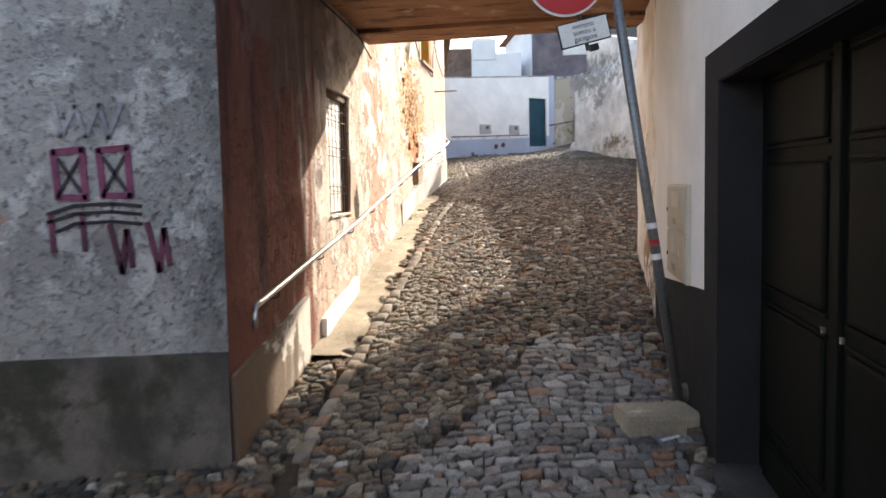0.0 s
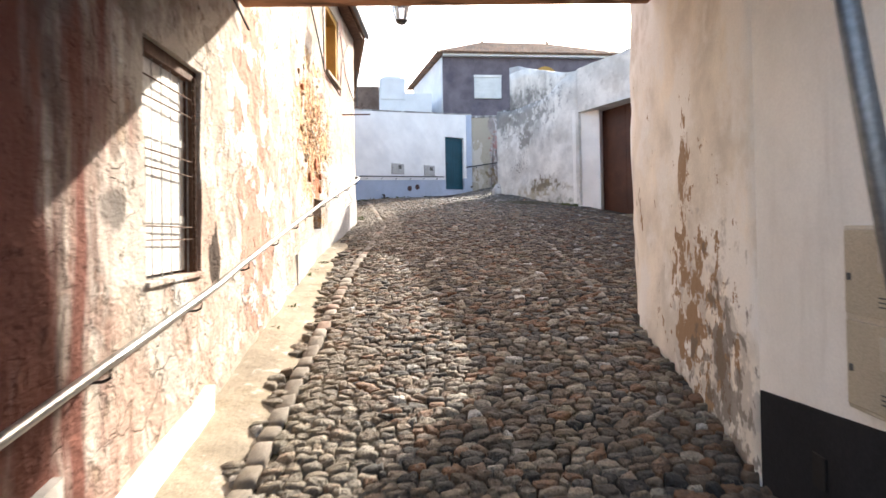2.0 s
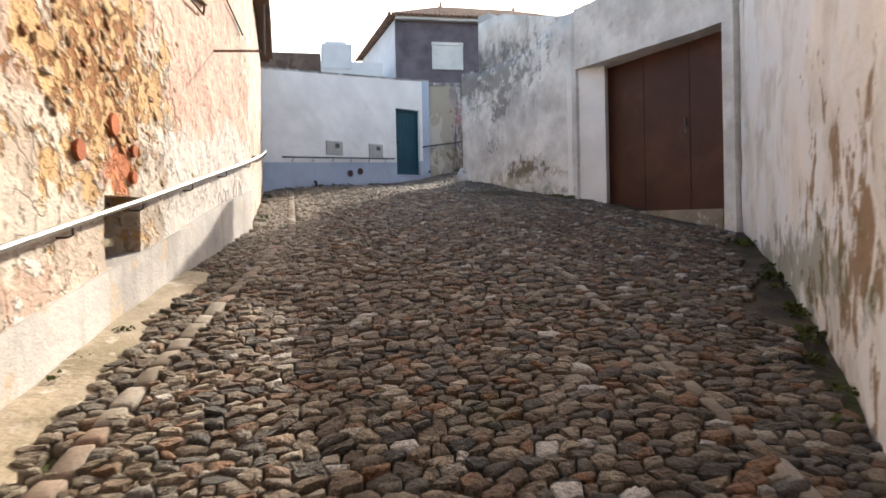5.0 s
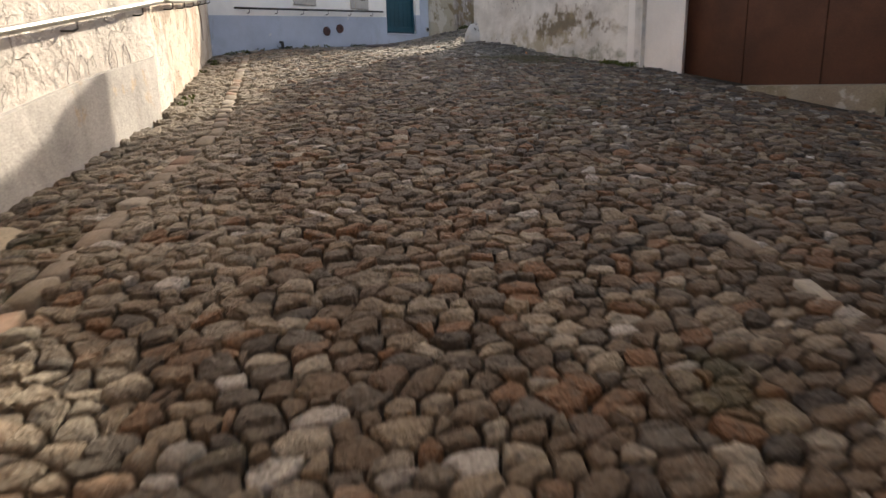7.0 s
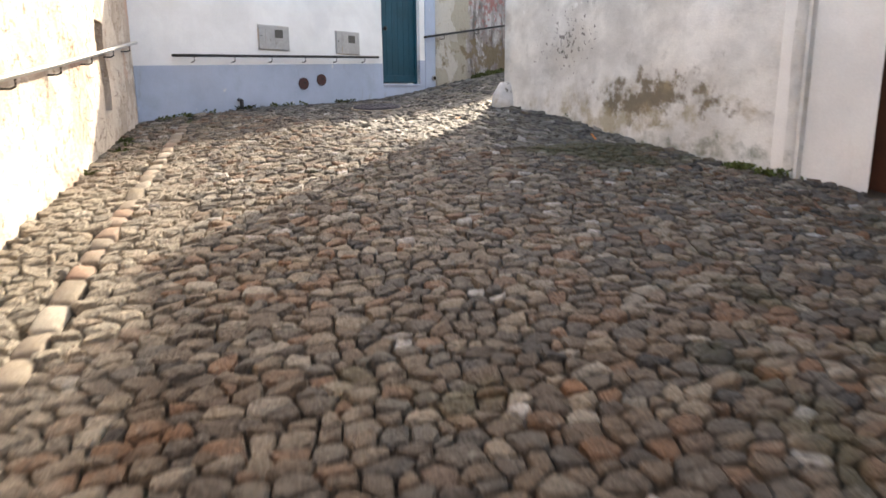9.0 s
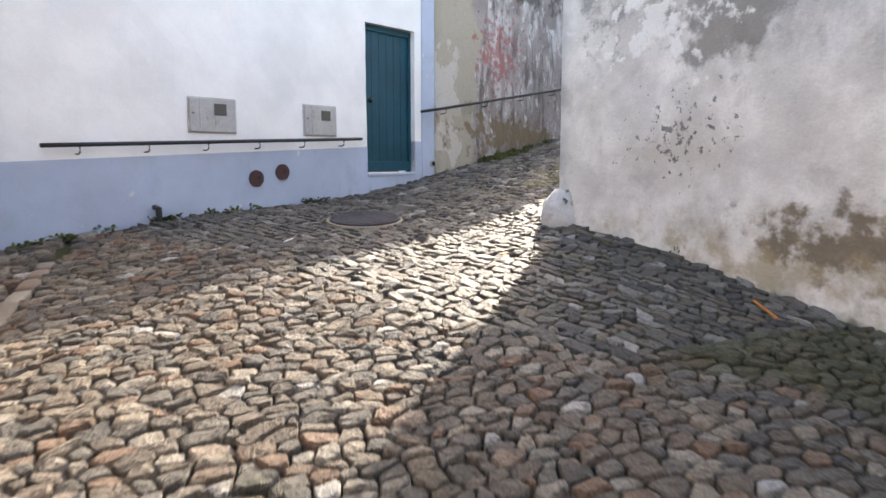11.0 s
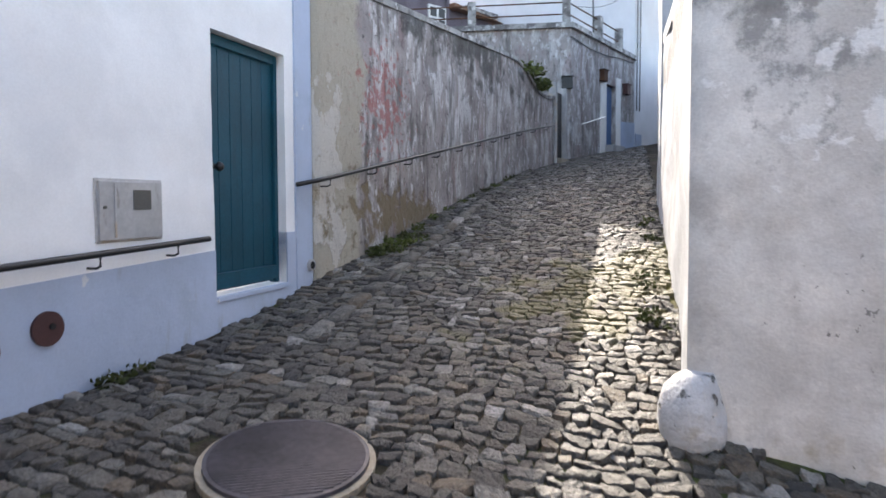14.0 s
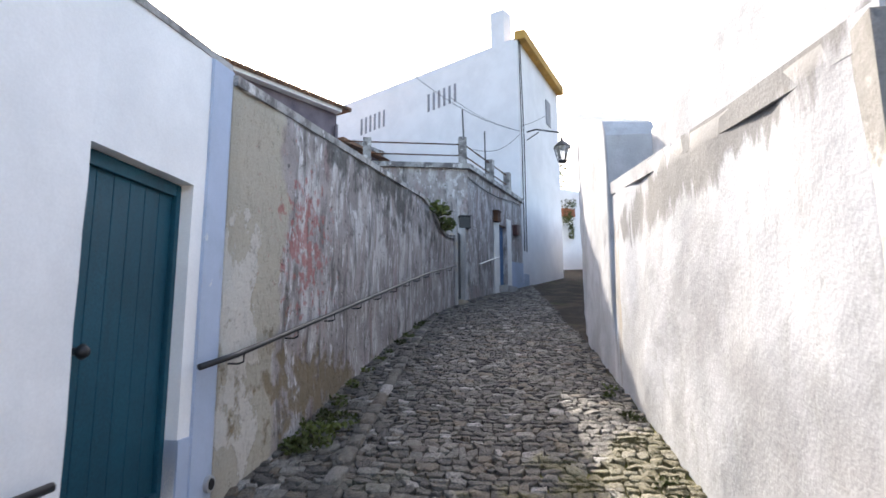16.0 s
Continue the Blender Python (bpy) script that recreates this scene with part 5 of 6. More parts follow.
# ---- the upper alley: gate, terrace block, tall white house ----
gate = thing("metal_gate", "narrow dark metal gate between grey posts", "gate")
GT = Line((14.95, 31.44), (16.0, 31.86))
for s in (0.07, GT.length - 0.07):
    boxed("post", GT.pose_at(s, -0.05, 8.35), (0.16, 0.20, 2.2), M_plinth, gate, "grey rendered post", 0.02)
for k in range(5):
    boxed("board", GT.pose_at(0.24 + 0.16 * k, -0.08, 8.40), (0.15, 0.03, 1.75), M_blackrail, gate, "", 0.004)
boxed("threshold", GT.pose_at(GT.length / 2, 0.0, 7.42), (0.9, 0.35, 0.12), M_concrete, gate, "pale stone step", 0.015)

TK = Line((13.2, 35.6), (16.3, 31.92), (21.25, 32.92))
tb = thing("terrace_house", "low grey flaking house with a roof terrace and railing", "house")
TS = TK.s[1]
wall("wall", TK, -0.4, 6.2, 11.25, M_alley_l, [(TS + 2.55, TS + 3.35, 7.7, 10.05)], rough=0.012, step=0.35, parent=tb)
slab("cornice", TK, 0.10, -0.5, lambda s: 11.20, lambda s: 11.34, M_cap, tb, "dark stained cornice")
slab("terrace_roof", TK, -0.3, -4.5, lambda s: 11.0, lambda s: 11.15, M_cap, tb, s0=0.1)
slab("base_band", TK, 0.02, -0.1, lambda s: 6.3, lambda s: 8.75 + 0.06 * (s - TS), M_blue, tb, "pale blue base band", s0=TS + 3.6)
slab("white_jamb", TK, 0.025, -0.1, lambda s: 7.4, lambda s: 10.35, M_clean, tb, "white door surround", s0=TS + 3.36, s1=TS + 3.75)
slab("white_jamb", TK, 0.025, -0.1, lambda s: 7.4, lambda s: 10.35, M_clean, tb, "white door surround", s0=TS + 2.1, s1=TS + 2.54)
bd = boxed("door", TK.pose_at(TS + 2.95, -0.16, 8.95), (0.8, 0.05, 2.3), plain("faded_blue_door", (0.10, 0.19, 0.36), rough=0.6), tb, "faded blue door", 0.006)
boxed("threshold", TK.pose_at(TS + 2.95, 0.12, 8.0), (1.0, 0.35, 0.22), M_plinth, tb, "", 0.02)
for k, s in enumerate((TS * 0.42, TS - 0.12, TS + 2.2, TS + 3.9)):
    boxed("parapet_post", TK.pose_at(s, -0.12, 11.68), (0.22, 0.22, 0.75 if k != 1 else 0.95), M_cap, tb, "stained square terrace post", 0.015)
for z in (11.62, 11.95):
    part("terrace_rail", tube(bmesh.new(), [TK.at(s, -0.12, z) for s in (0.1, TS - 0.12)], 0.02, 6), M_rust, tb, "rusty terrace rail")
    part("terrace_rail", tube(bmesh.new(), [TK.at(s, -0.12, z) for s in (TS + 0.05, TS + 3.9)], 0.02, 6), M_rust, tb, "rusty terrace rail")
for s, zt in ((TS - 0.05, 13.0), (TS + 1.9, 12.9)):
    part("aerial_pole", tube(bmesh.new(), [TK.at(s, -0.15, 11.3), TK.at(s - 0.06, -0.15, zt)], 0.025, 6), M_darkgrey, tb)
part("cable", tube(bmesh.new(), [TK.at(TS + q, 0.05, 10.95 - 0.12 * math.sin(q)) for q in (0.0, 1.2, 2.4, 3.6, 4.8)], 0.015, 5), M_rubber, tb)
part("rail", tube(bmesh.new(), [TK.at(TS + 0.5, 0.12, 8.55), TK.at(TS + 2.2, 0.12, 8.95)], 0.022, 6), M_steel, tb, "short pale handrail")
for nm, s, z, mt, lab in (("mail_box", TS + 2.15, 10.2, M_rust, "brown box above the blue door"), ("mail_box", TS + 4.1, 10.05, M_maroon, "dark red mailbox on the terrace house"), ("mail_box", TS - 0.1, 9.65, M_blackrail, "black mailbox beside the gate")):
    mb = thing(nm, lab, "mailbox")
    boxed("case", TK.pose_at(s, 0.09, z), (0.30, 0.16, 0.32), mt, mb, "", 0.015)
    boxed("lid", TK.pose_at(s, 0.10, z + 0.175), (0.34, 0.20, 0.03), mt, mb, "", 0.006)

W0, W1 = Vector((21.3, 32.93)), Vector((27.2, 34.1))
back = Vector((0.0, 1.0))
L0 = W0 + back * 14
tw = thing("white_house", "tall white gabled house with an ochre eave", "house")
bm = bmesh.new()
q = [(W0.x, W0.y), (W1.x, W1.y), (W1.x + back.x * 14, W1.y + back.y * 14), (L0.x, L0.y)]
prism(bm, q, 6.5, [17.6, 17.6, 16.5, 16.5])
part("wall", bm, M_farwhite, tw)
WR = Line((W0.x, W0.y), (W1.x, W1.y))
slab("eave", WR, 0.30, -0.1, lambda s: 17.5, lambda s: 17.85, M_ochre, tw, "ochre painted eave moulding")
part("chimney", box(bmesh.new(), pose(W0.x + 0.4, W0.y + 0.9, 18.0), 0.6, 0.6, 2.0, 0.05), M_farwhite, tw, "white chimney")
WL = Line((L0.x, L0.y), (W0.x, W0.y))
for s0, z in ((6.2, 15.6), (9.9, 15.9)):
    for k in range(6):
        boxed("vent_slot", WL.pose_at(s0 + 0.26 * k, 0.005, z + 0.03 * k), (0.10, 0.03, 0.75), M_greyshutter, tw, "grey vent slot", 0.0)
boxed("window", WR.pose_at(4.2, 0.01, 16.0), (0.7, 0.06, 1.1), M_greyshutter, tw, "small grey window")
for x in (0.06, 0.35):
    part("cable", tube(bmesh.new(), [WR.at(x, 0.05, 9.5), WR.at(x + 0.05, 0.05, 13.4), WR.at(x * 0.5, 0.05, 17.5)], 0.018, 5), M_rubber, tw)
boxed("base_band", WR.pose_at(0.35, 0.01, 7.9), (0.6, 0.03, 1.6), M_blue, tw, "pale blue base", 0.0)
lantern(pose(23.3, 32.2, 13.75), "black lantern with clear glass on a wall bracket", (-1.0, 0.85, 0.1)).scale = (1.6, 1.6, 1.6)
for a, b, sag in (((21.3, 32.9, 13.9), (16.4, 34.0, 14.6), 0.3), ((21.3, 32.9, 14.1), (24.6, 33.5, 15.6), 0.05), ((21.3, 32.9, 13.8), (17.0, 32.2, 12.0), 0.3), ((20.5, 35.5, 15.6), (21.3, 32.9, 13.9), 0.2)):
    pts = [Vector(a).lerp(Vector(b), k / 8) - Vector((0, 0, sag * math.sin(math.pi * k / 8))) for k in range(9)]
    tagged(part("overhead_cable", tube(bmesh.new(), pts, 0.008, 5), M_rubber), "thin overhead cable between the houses", "cable")

# end of the alley
EW = Line((30.0, 39.5), (37.0, 36.0))
wall("wall_alley_end", EW, -0.4, 8.5, 14.9, M_farwhite, rough=0.01, step=1.0, label="white wall closing the alley")
pot = thing("wall_planter", "terracotta planter with trailing green plant on the white wall", "planter")
boxed("box", EW.pose_at(5.1, 0.2, 13.45), (0.9, 0.35, 0.45), M_terracotta, pot, "", 0.03)


def leaves(name, parent, spots, count, size, seed, material=M_leaf):
    """Many small bent leaves round the given spots (x, y, z, spread, height)."""
    rng = random.Random(seed)
    verts, faces = [], []
    for x, y, z, r, h in spots:
        for _ in range(count):
            a, d = rng.uniform(0, math.tau), r * math.sqrt(rng.random())
            p = Vector((x + d * math.cos(a), y + d * math.sin(a), z + h * rng.random()))
            w = Vector((rng.uniform(-1, 1), rng.uniform(-1, 1), rng.uniform(0.1, 1.2))).normalized() * size * rng.uniform(0.5, 1.3)
            n = w.cross(Vector((rng.uniform(-1, 1), rng.uniform(-1, 1), 0.3))).normalized() * size * 0.28
            k = len(verts)
            verts += [p, p + w * 0.5 + n, p + w + Vector((0, 0, -0.2 * size)), p + w * 0.5 - n]
            faces += [(k, k + 1, k + 2), (k, k + 2, k + 3)]
    return link(name, verts, faces, material, parent)


e = EW.at(5.1, 0.25)
leaves("foliage", pot, [(e.x, e.y, 13.65, 0.55, 0.5), (e.x - 0.2, e.y - 0.1, 12.7, 0.3, 0.8), (e.x + 0.2, e.y - 0.1, 11.9, 0.15, 0.9)], 160, 0.16, 4)
e = EW.at(5.0, -1.0)
tree = thing("garden_tree", "dark thin-leaved tree behind the white wall", "tree")
part("trunk", tube(bmesh.new(), [(e.x, e.y, 9), (e.x + 0.1, e.y, 13), (e.x - 0.1, e.y, 15.5)], [0.18, 0.13, 0.05], 8), M_wood, tree)
leaves("crown", tree, [(e.x, e.y, 14.6, 0.9, 2.2), (e.x + 0.6, e.y + 0.5, 15.0, 0.8, 1.4)], 420, 0.22, 5)

# ---- houses beyond the white wall ----
ph = thing("purple_house", "purple-grey rendered house with a hipped clay tile roof", "house")
part("wall", prism(bmesh.new(), [(6.15, 38.8), (17.7, 38.6), (17.7, 47), (5.4, 47)], 6.0, 14.72), M_purple, ph)
part("side_wall", prism(bmesh.new(), [(5.35, 46.5), (6.10, 38.86), (6.15, 38.86), (5.45, 46.5)], 6.0, 14.66), M_farwhite, ph, "pale gable side wall")
PF = Line((6.15, 38.8), (17.7, 38.6))
slab("eave", PF, 0.30, -0.3, lambda s: 14.66, lambda s: 14.80, M_clean, ph, "pale eave moulding")
ridge = [(9.6, 42.8, 16.85), (14.2, 42.8, 16.85)]
bm = bmesh.new()
c = [bm.verts.new((*p, 14.80)) for p in ((5.7, 38.4), (18.1, 38.2), (18.1, 47.5), (4.9, 47.5))]
r = [bm.verts.new(p) for p in ridge]
for f in ((c[0], c[1], r[1], r[0]), (c[1], c[2], r[1]), (c[2], c[3], r[0], r[1]), (c[3], c[0], r[0]), (c[3], c[2], c[1], c[0])):
    bm.faces.new(f)
rf = part("roof", bm, M_tile, ph, "hipped clay tile roof")
for k in range(58):
    f = (k + 0.5) / 58
    a = Vector((5.7, 38.38, 14.84)).lerp(Vector((18.1, 38.18, 14.84)), f)
    reach = min(1.0, (a.x - 5.7) / 3.9, (18.1 - a.x) / 3.9)
    b = a + (Vector((a.x, 42.8, 16.89)) - a) * max(0.06, reach)
    part("tile_run", tube(bmesh.new(), [a, b], 0.075, 6), M_tile, rf)
for p in (ridge[0], ridge[1]):
    part("finial", tube(bmesh.new(), [Vector(p), Vector(p) + Vector((0, 0, 0.45))], [0.12, 0.03], 8), M_tile, rf)
wn1 = boxed("window", PF.pose_at(2.75, 0.02, 12.78), (1.68, 0.10, 1.30), M_shutter, ph, "closed white roller shutter", 0.01)
boxed("shutter_box", PF.pose_at(2.75, 0.06, 13.48), (1.72, 0.14, 0.16), M_clean, wn1, "", 0.01)
for k in range(8):
    boxed("slat", PF.pose_at(2.75, 0.075, 12.22 + 0.155 * k), (1.62, 0.02, 0.135), M_shutter, wn1, "", 0.004)
aw = part("arched_window", disc(bmesh.new(), PF.pose_at(6.4, 0.03, 13.35) @ pose(0, 0, 0, 90), 0.78, 0.12, 32), M_ochre, ph, "ochre arched window surround")
part("pane", disc(bmesh.new(), PF.pose_at(6.4, 0.06, 13.35) @ pose(0, 0, 0, 90), 0.52, 0.10, 28), M_darkgrey, aw)
sw = boxed("window", PF.pose_at(11.0, 0.02, 12.9), (0.85, 0.1, 1.3), M_clean, ph, "white framed sash window", 0.01)
for k in range(2):
    for j in range(3):
        boxed("pane", PF.pose_at(10.8 + 0.4 * k, 0.065, 12.48 + 0.41 * j), (0.30, 0.02, 0.33), M_darkgrey, sw, "", 0.0)
part("downpipe", tube(bmesh.new(), [PF.at(11.45, 0.12, 9.0), PF.at(11.45, 0.12, 14.2)], 0.06, 8), M_purple, ph)
dh = thing("grey_house", "lower grey-purple house beside the purple house", "house")
part("wall", prism(bmesh.new(), [(17.8, 38.7), (20.4, 38.9), (20.4, 46), (17.8, 46)], 6.0, 13.6), M_purple, dh)
part("roof", prism(bmesh.new(), [(17.8, 38.3), (20.8, 38.6), (20.8, 46), (17.8, 46)], 13.6, [13.75, 13.6, 14.2, 14.4]), M_tile, dh)
dh2 = thing("slate_house", "plain dark grey house behind the terrace", "house")
part("wall", prism(bmesh.new(), [(19.6, 39.6), (22.9, 39.8), (22.9, 46), (19.6, 46)], 6.0, 14.1), M_greyshutter, dh2)
part("roof", prism(bmesh.new(), [(19.4, 39.3), (23.1, 39.5), (23.1, 46), (19.4, 46)], 14.1, 14.25), M_cap, dh2)

fh = thing("chimney_house", "white house top with a broad stepped chimney", "house")
part("wall", prism(bmesh.new(), [(2.3, 38.5), (5.4, 38.5), (5.4, 46), (2.3, 46)], 6.0, 12.35), M_farwhite, fh)
part("chimney", box(bmesh.new(), pose(3.1, 38.9, 12.6), 1.50, 0.9, 1.30, 0.08), M_farwhite, fh)
part("chimney_cap", box(bmesh.new(), pose(3.05, 38.9, 13.28), 1.05, 0.7, 0.18, 0.05), M_farwhite, fh)
bh = thing("brown_house", "low brown rendered house behind the white wall", "house")
part("wall", prism(bmesh.new(), [(-3.0, 38.6), (2.3, 38.6), (2.3, 46), (-3.0, 46)], 6.0, 12.75), M_farbrown, bh)
tr = thing("white_house_roof", "strip of clay roof tiles above the white wall", "roof")
roof_row("tile_run", (-1.2, 24.2, 8.28), (2.2, 26.1, 8.50), (-0.5, 0.86), 2.4, 0.25, tr)

# ---- weeds ----
spots = []
rng = random.Random(7)
for line, s0, s1, off, cnt in ((AL, 0.9, 2.4, 0.22, 16), (AL, 2.6, 9.0, 0.10, 14), (RWD, 0.6, 4.4, -0.12, 22), (H, 0.3, 3.8, 0.07, 16), (RWB, 4.2, 10.8, -0.10, 22), (LW, 5.0, 19.0, 0.12, 12), (AR, 0.8, 5.0, -0.14, 9)):
    for _ in range(cnt):
        s = rng.uniform(s0, s1)
        p = line.at(s, off * rng.uniform(0.4, 1.6))
        spots.append((p.x, p.y, ground(p.x, p.y) - 0.01, 0.09, 0.05))
weeds = leaves("weeds", None, spots, 34, 0.055, 9)
tagged(weeds, "low green weeds along the feet of the walls", "weeds", kind="stuff")
tuft = leaves("weed_clump", None, [(6.6, 27.08, ground(6.6, 27.1), 0.28, 0.05), (6.2, 26.9, ground(6.2, 26.95), 0.2, 0.05), (6.15, 18.95, ground(6.15, 19.0), 0.16, 0.05), (5.95, 19.15, ground(5.9, 19.2), 0.12, 0.05)], 200, 0.055, 11)
tagged(tuft, "clump of green weeds at the wall foot", "weeds", kind="stuff")
ivy = leaves("wall_fern", None, [(AL.at(8.9).x, AL.at(8.9).y, alley_top(8.9) - 0.05, 0.35, 0.25), (AL.at(9.6).x, AL.at(9.6).y, alley_top(9.6), 0.3, 0.25)], 260, 0.14, 12)
tagged(ivy, "bright green fern on the alley wall", "plant", kind="stuff")


# ---- paving, laid last ----
def stone(rng, quad, h, dome, seg=9, power=0.62, shrink=0.97, wob=0.11):
    """One worn stone in a plan quad: verts and faces, its top domed and tilted."""
    a, b, c, d = quad
    cx, cy = (a[0] + b[0] + c[0] + d[0]) / 4, (a[1] + b[1] + c[1] + d[1]) / 4
    z = ground(cx, cy)
    e = 0.3
    gx_, gy_ = (ground(cx + e, cy) - z) / e, (ground(cx, cy + e) - z) / e
    tx, ty = rng.gauss(0, 0.07), rng.gauss(0, 0.07)
    out = [[], [], []]
    for k in range(seg):
        t = math.tau * (k + 0.5) / seg
        u, v = math.cos(t), math.sin(t)
        u = math.copysign(abs(u) ** power, u)
        v = math.copysign(abs(v) ** power, v)
        f = shrink * (1 + rng.uniform(-wob, wob))
        for ring, (sc, zz) in enumerate(((1.0, -0.03), (0.98, h * 0.6), (0.80, h))):
            p, q = 0.5 + 0.5 * u * f * sc, 0.5 + 0.5 * v * f * sc
            x = (a[0] * (1 - p) + b[0] * p) * (1 - q) + (d[0] * (1 - p) + c[0] * p) * q
            y = (a[1] * (1 - p) + b[1] * p) * (1 - q) + (d[1] * (1 - p) + c[1] * p) * q
            dx, dy = x - cx, y - cy
            out[ring].append((x, y, z + gx_ * dx + gy_ * dy + zz + (tx * dx + ty * dy if ring else 0)))
    verts = out[0] + out[1] + out[2] + [(cx, cy, z + h + dome)]
    faces = []
    for r in (0, 1):
        for k in range(seg):
            j = (k + 1) % seg
            faces.append((r * seg + k, r * seg + j, (r + 1) * seg + j, (r + 1) * seg + k))
    faces += [(2 * seg + k, 2 * seg + (k + 1) % seg, 3 * seg) for k in range(seg)]
    return verts, faces


def cut(poly, nx_, ny_, c):
    """Keep the part of a convex polygon where nx_*x + ny_*y <= c."""
    out = []
    px_, py_ = poly[-1]
    dp = nx_ * px_ + ny_ * py_ - c
    for x, y in poly:
        d = nx_ * x + ny_ * y - c
        if (d <= 0) != (dp <= 0):
            f = dp / (dp - d)
            out.append((px_ + (x - px_) * f, py_ + (y - py_) * f))
        if d <= 0:
            out.append((x, y))
        px_, py_, dp = x, y, d
    return out


def cobble(rng, poly, h, dome, gap, corner, top=(0.80, 0.90)):
    """One worn stone over a convex plan: verts and faces, its top tilted and slightly domed."""
    n = len(poly)
    cx, cy = sum(p[0] for p in poly) / n, sum(p[1] for p in poly) / n
    rnd = []
    for k in range(n):
        a, b = poly[k], poly[(k + 1) % n]
        if abs(a[0] - b[0]) + abs(a[1] - b[1]) < 0.012:
            rnd.append(((a[0] + b[0]) / 2, (a[1] + b[1]) / 2))
            continue
        for f in (corner, 1 - corner):
            rnd.append((a[0] + (b[0] - a[0]) * f, a[1] + (b[1] - a[1]) * f))
    seg = len(rnd)
    z = ground(cx, cy)
    e = 0.3
    gx_, gy_ = (ground(cx + e, cy) - z) / e, (ground(cx, cy + e) - z) / e
    tx, ty = rng.gauss(0, 0.11), rng.gauss(0, 0.11)
    rings = [[], [], []]
    for x, y in rnd:
        dx, dy = x - cx, y - cy
        r = math.hypot(dx, dy) + 1e-6
        f = max(0.4, (r - gap * rng.uniform(0.3, 1.5)) / r)
        lift = rng.uniform(-0.007, 0.004)
        for k, (sc, zz) in enumerate(((1.0, -0.03), (0.97, h * 0.62), (rng.uniform(*top), h + lift))):
            sx, sy = dx * f * sc, dy * f * sc
            rings[k].append((cx + sx, cy + sy, z + gx_ * sx + gy_ * sy + zz + (tx * sx + ty * sy if k else 0)))
    verts = rings[0] + rings[1] + rings[2] + [(cx, cy, z + h + dome)]
    faces = []
    for r in (0, 1):
        for k in range(seg):
            j = (k + 1) % seg
            faces.append((r * seg + k, r * seg + j, (r + 1) * seg + j, (r + 1) * seg + k))
    faces += [(2 * seg + k, 2 * seg + (k + 1) % seg, 3 * seg) for k in range(seg)]
    return verts, faces


def courses(rng, to_world, v0, v1, span, row, width, loose, inside, h, dome, corner):
    """Irregular stones in loose rows, each grown out to its neighbours; span(v) gives the row's ends."""
    asp = width / row
    seeds, v, r = [], v0, 0
    while v < v1:
        u0, u1 = span(v)
        u = u0 - width + rng.uniform(0, width)
        while u < u1 + width:
            w = width * rng.choice((0.55, 0.7, 0.85, 1.0, 1.1, 1.45))
            uu, vv = u + w / 2, v + rng.uniform(-loose, loose) * row + 0.3 * row * noise.noise(Vector((u * 2.1, v * 1.7, 4)))
            seeds.append((uu, vv * asp, rng.uniform(-0.20, 0.30) * width * width))
            u += w
        v += row
    grid = {}
    cell = width * 1.6
    for k, p in enumerate(seeds):
        grid.setdefault((int(p[0] // cell), int(p[1] // cell)), []).append(k)
    stones = []
    for k, (x, y, wt) in enumerate(seeds):
        if not inside(*to_world(x, y / asp)):
            continue
        m = 1.3 * width
        poly = [(-m, -m), (m, -m), (m, m), (-m, m)]
        gi, gj = int(x // cell), int(y // cell)
        near_by = [((seeds[q][0] - x) ** 2 + (seeds[q][1] - y) ** 2, q) for i in (-1, 0, 1) for j in (-1, 0, 1) for q in grid.get((gi + i, gj + j), ()) if q != k]
        near_by.sort()
        for dd, q in near_by[:18]:
            sx, sy, sw = seeds[q]
            poly = cut(poly, sx - x, sy - y, (dd + wt - sw) / 2)
            if len(poly) < 3:
                break
        if len(poly) < 3:
            continue
        ws = [to_world(x + a, (y + b) / asp) for a, b in poly]
        cx, cy = sum(p[0] for p in ws) / len(ws), sum(p[1] for p in ws) / len(ws)
        area = sum(ws[i - 1][0] * ws[i][1] - ws[i][0] * ws[i - 1][1] for i in range(len(ws)))
        if area < 0:
            ws.reverse()
        if abs(area) > 0.002:
            stones.append((cx, cy, *cobble(rng, ws, h * rng.uniform(0.6, 1.25), dome * rng.uniform(0.3, 1.4), 0.006, corner)))
    return stones


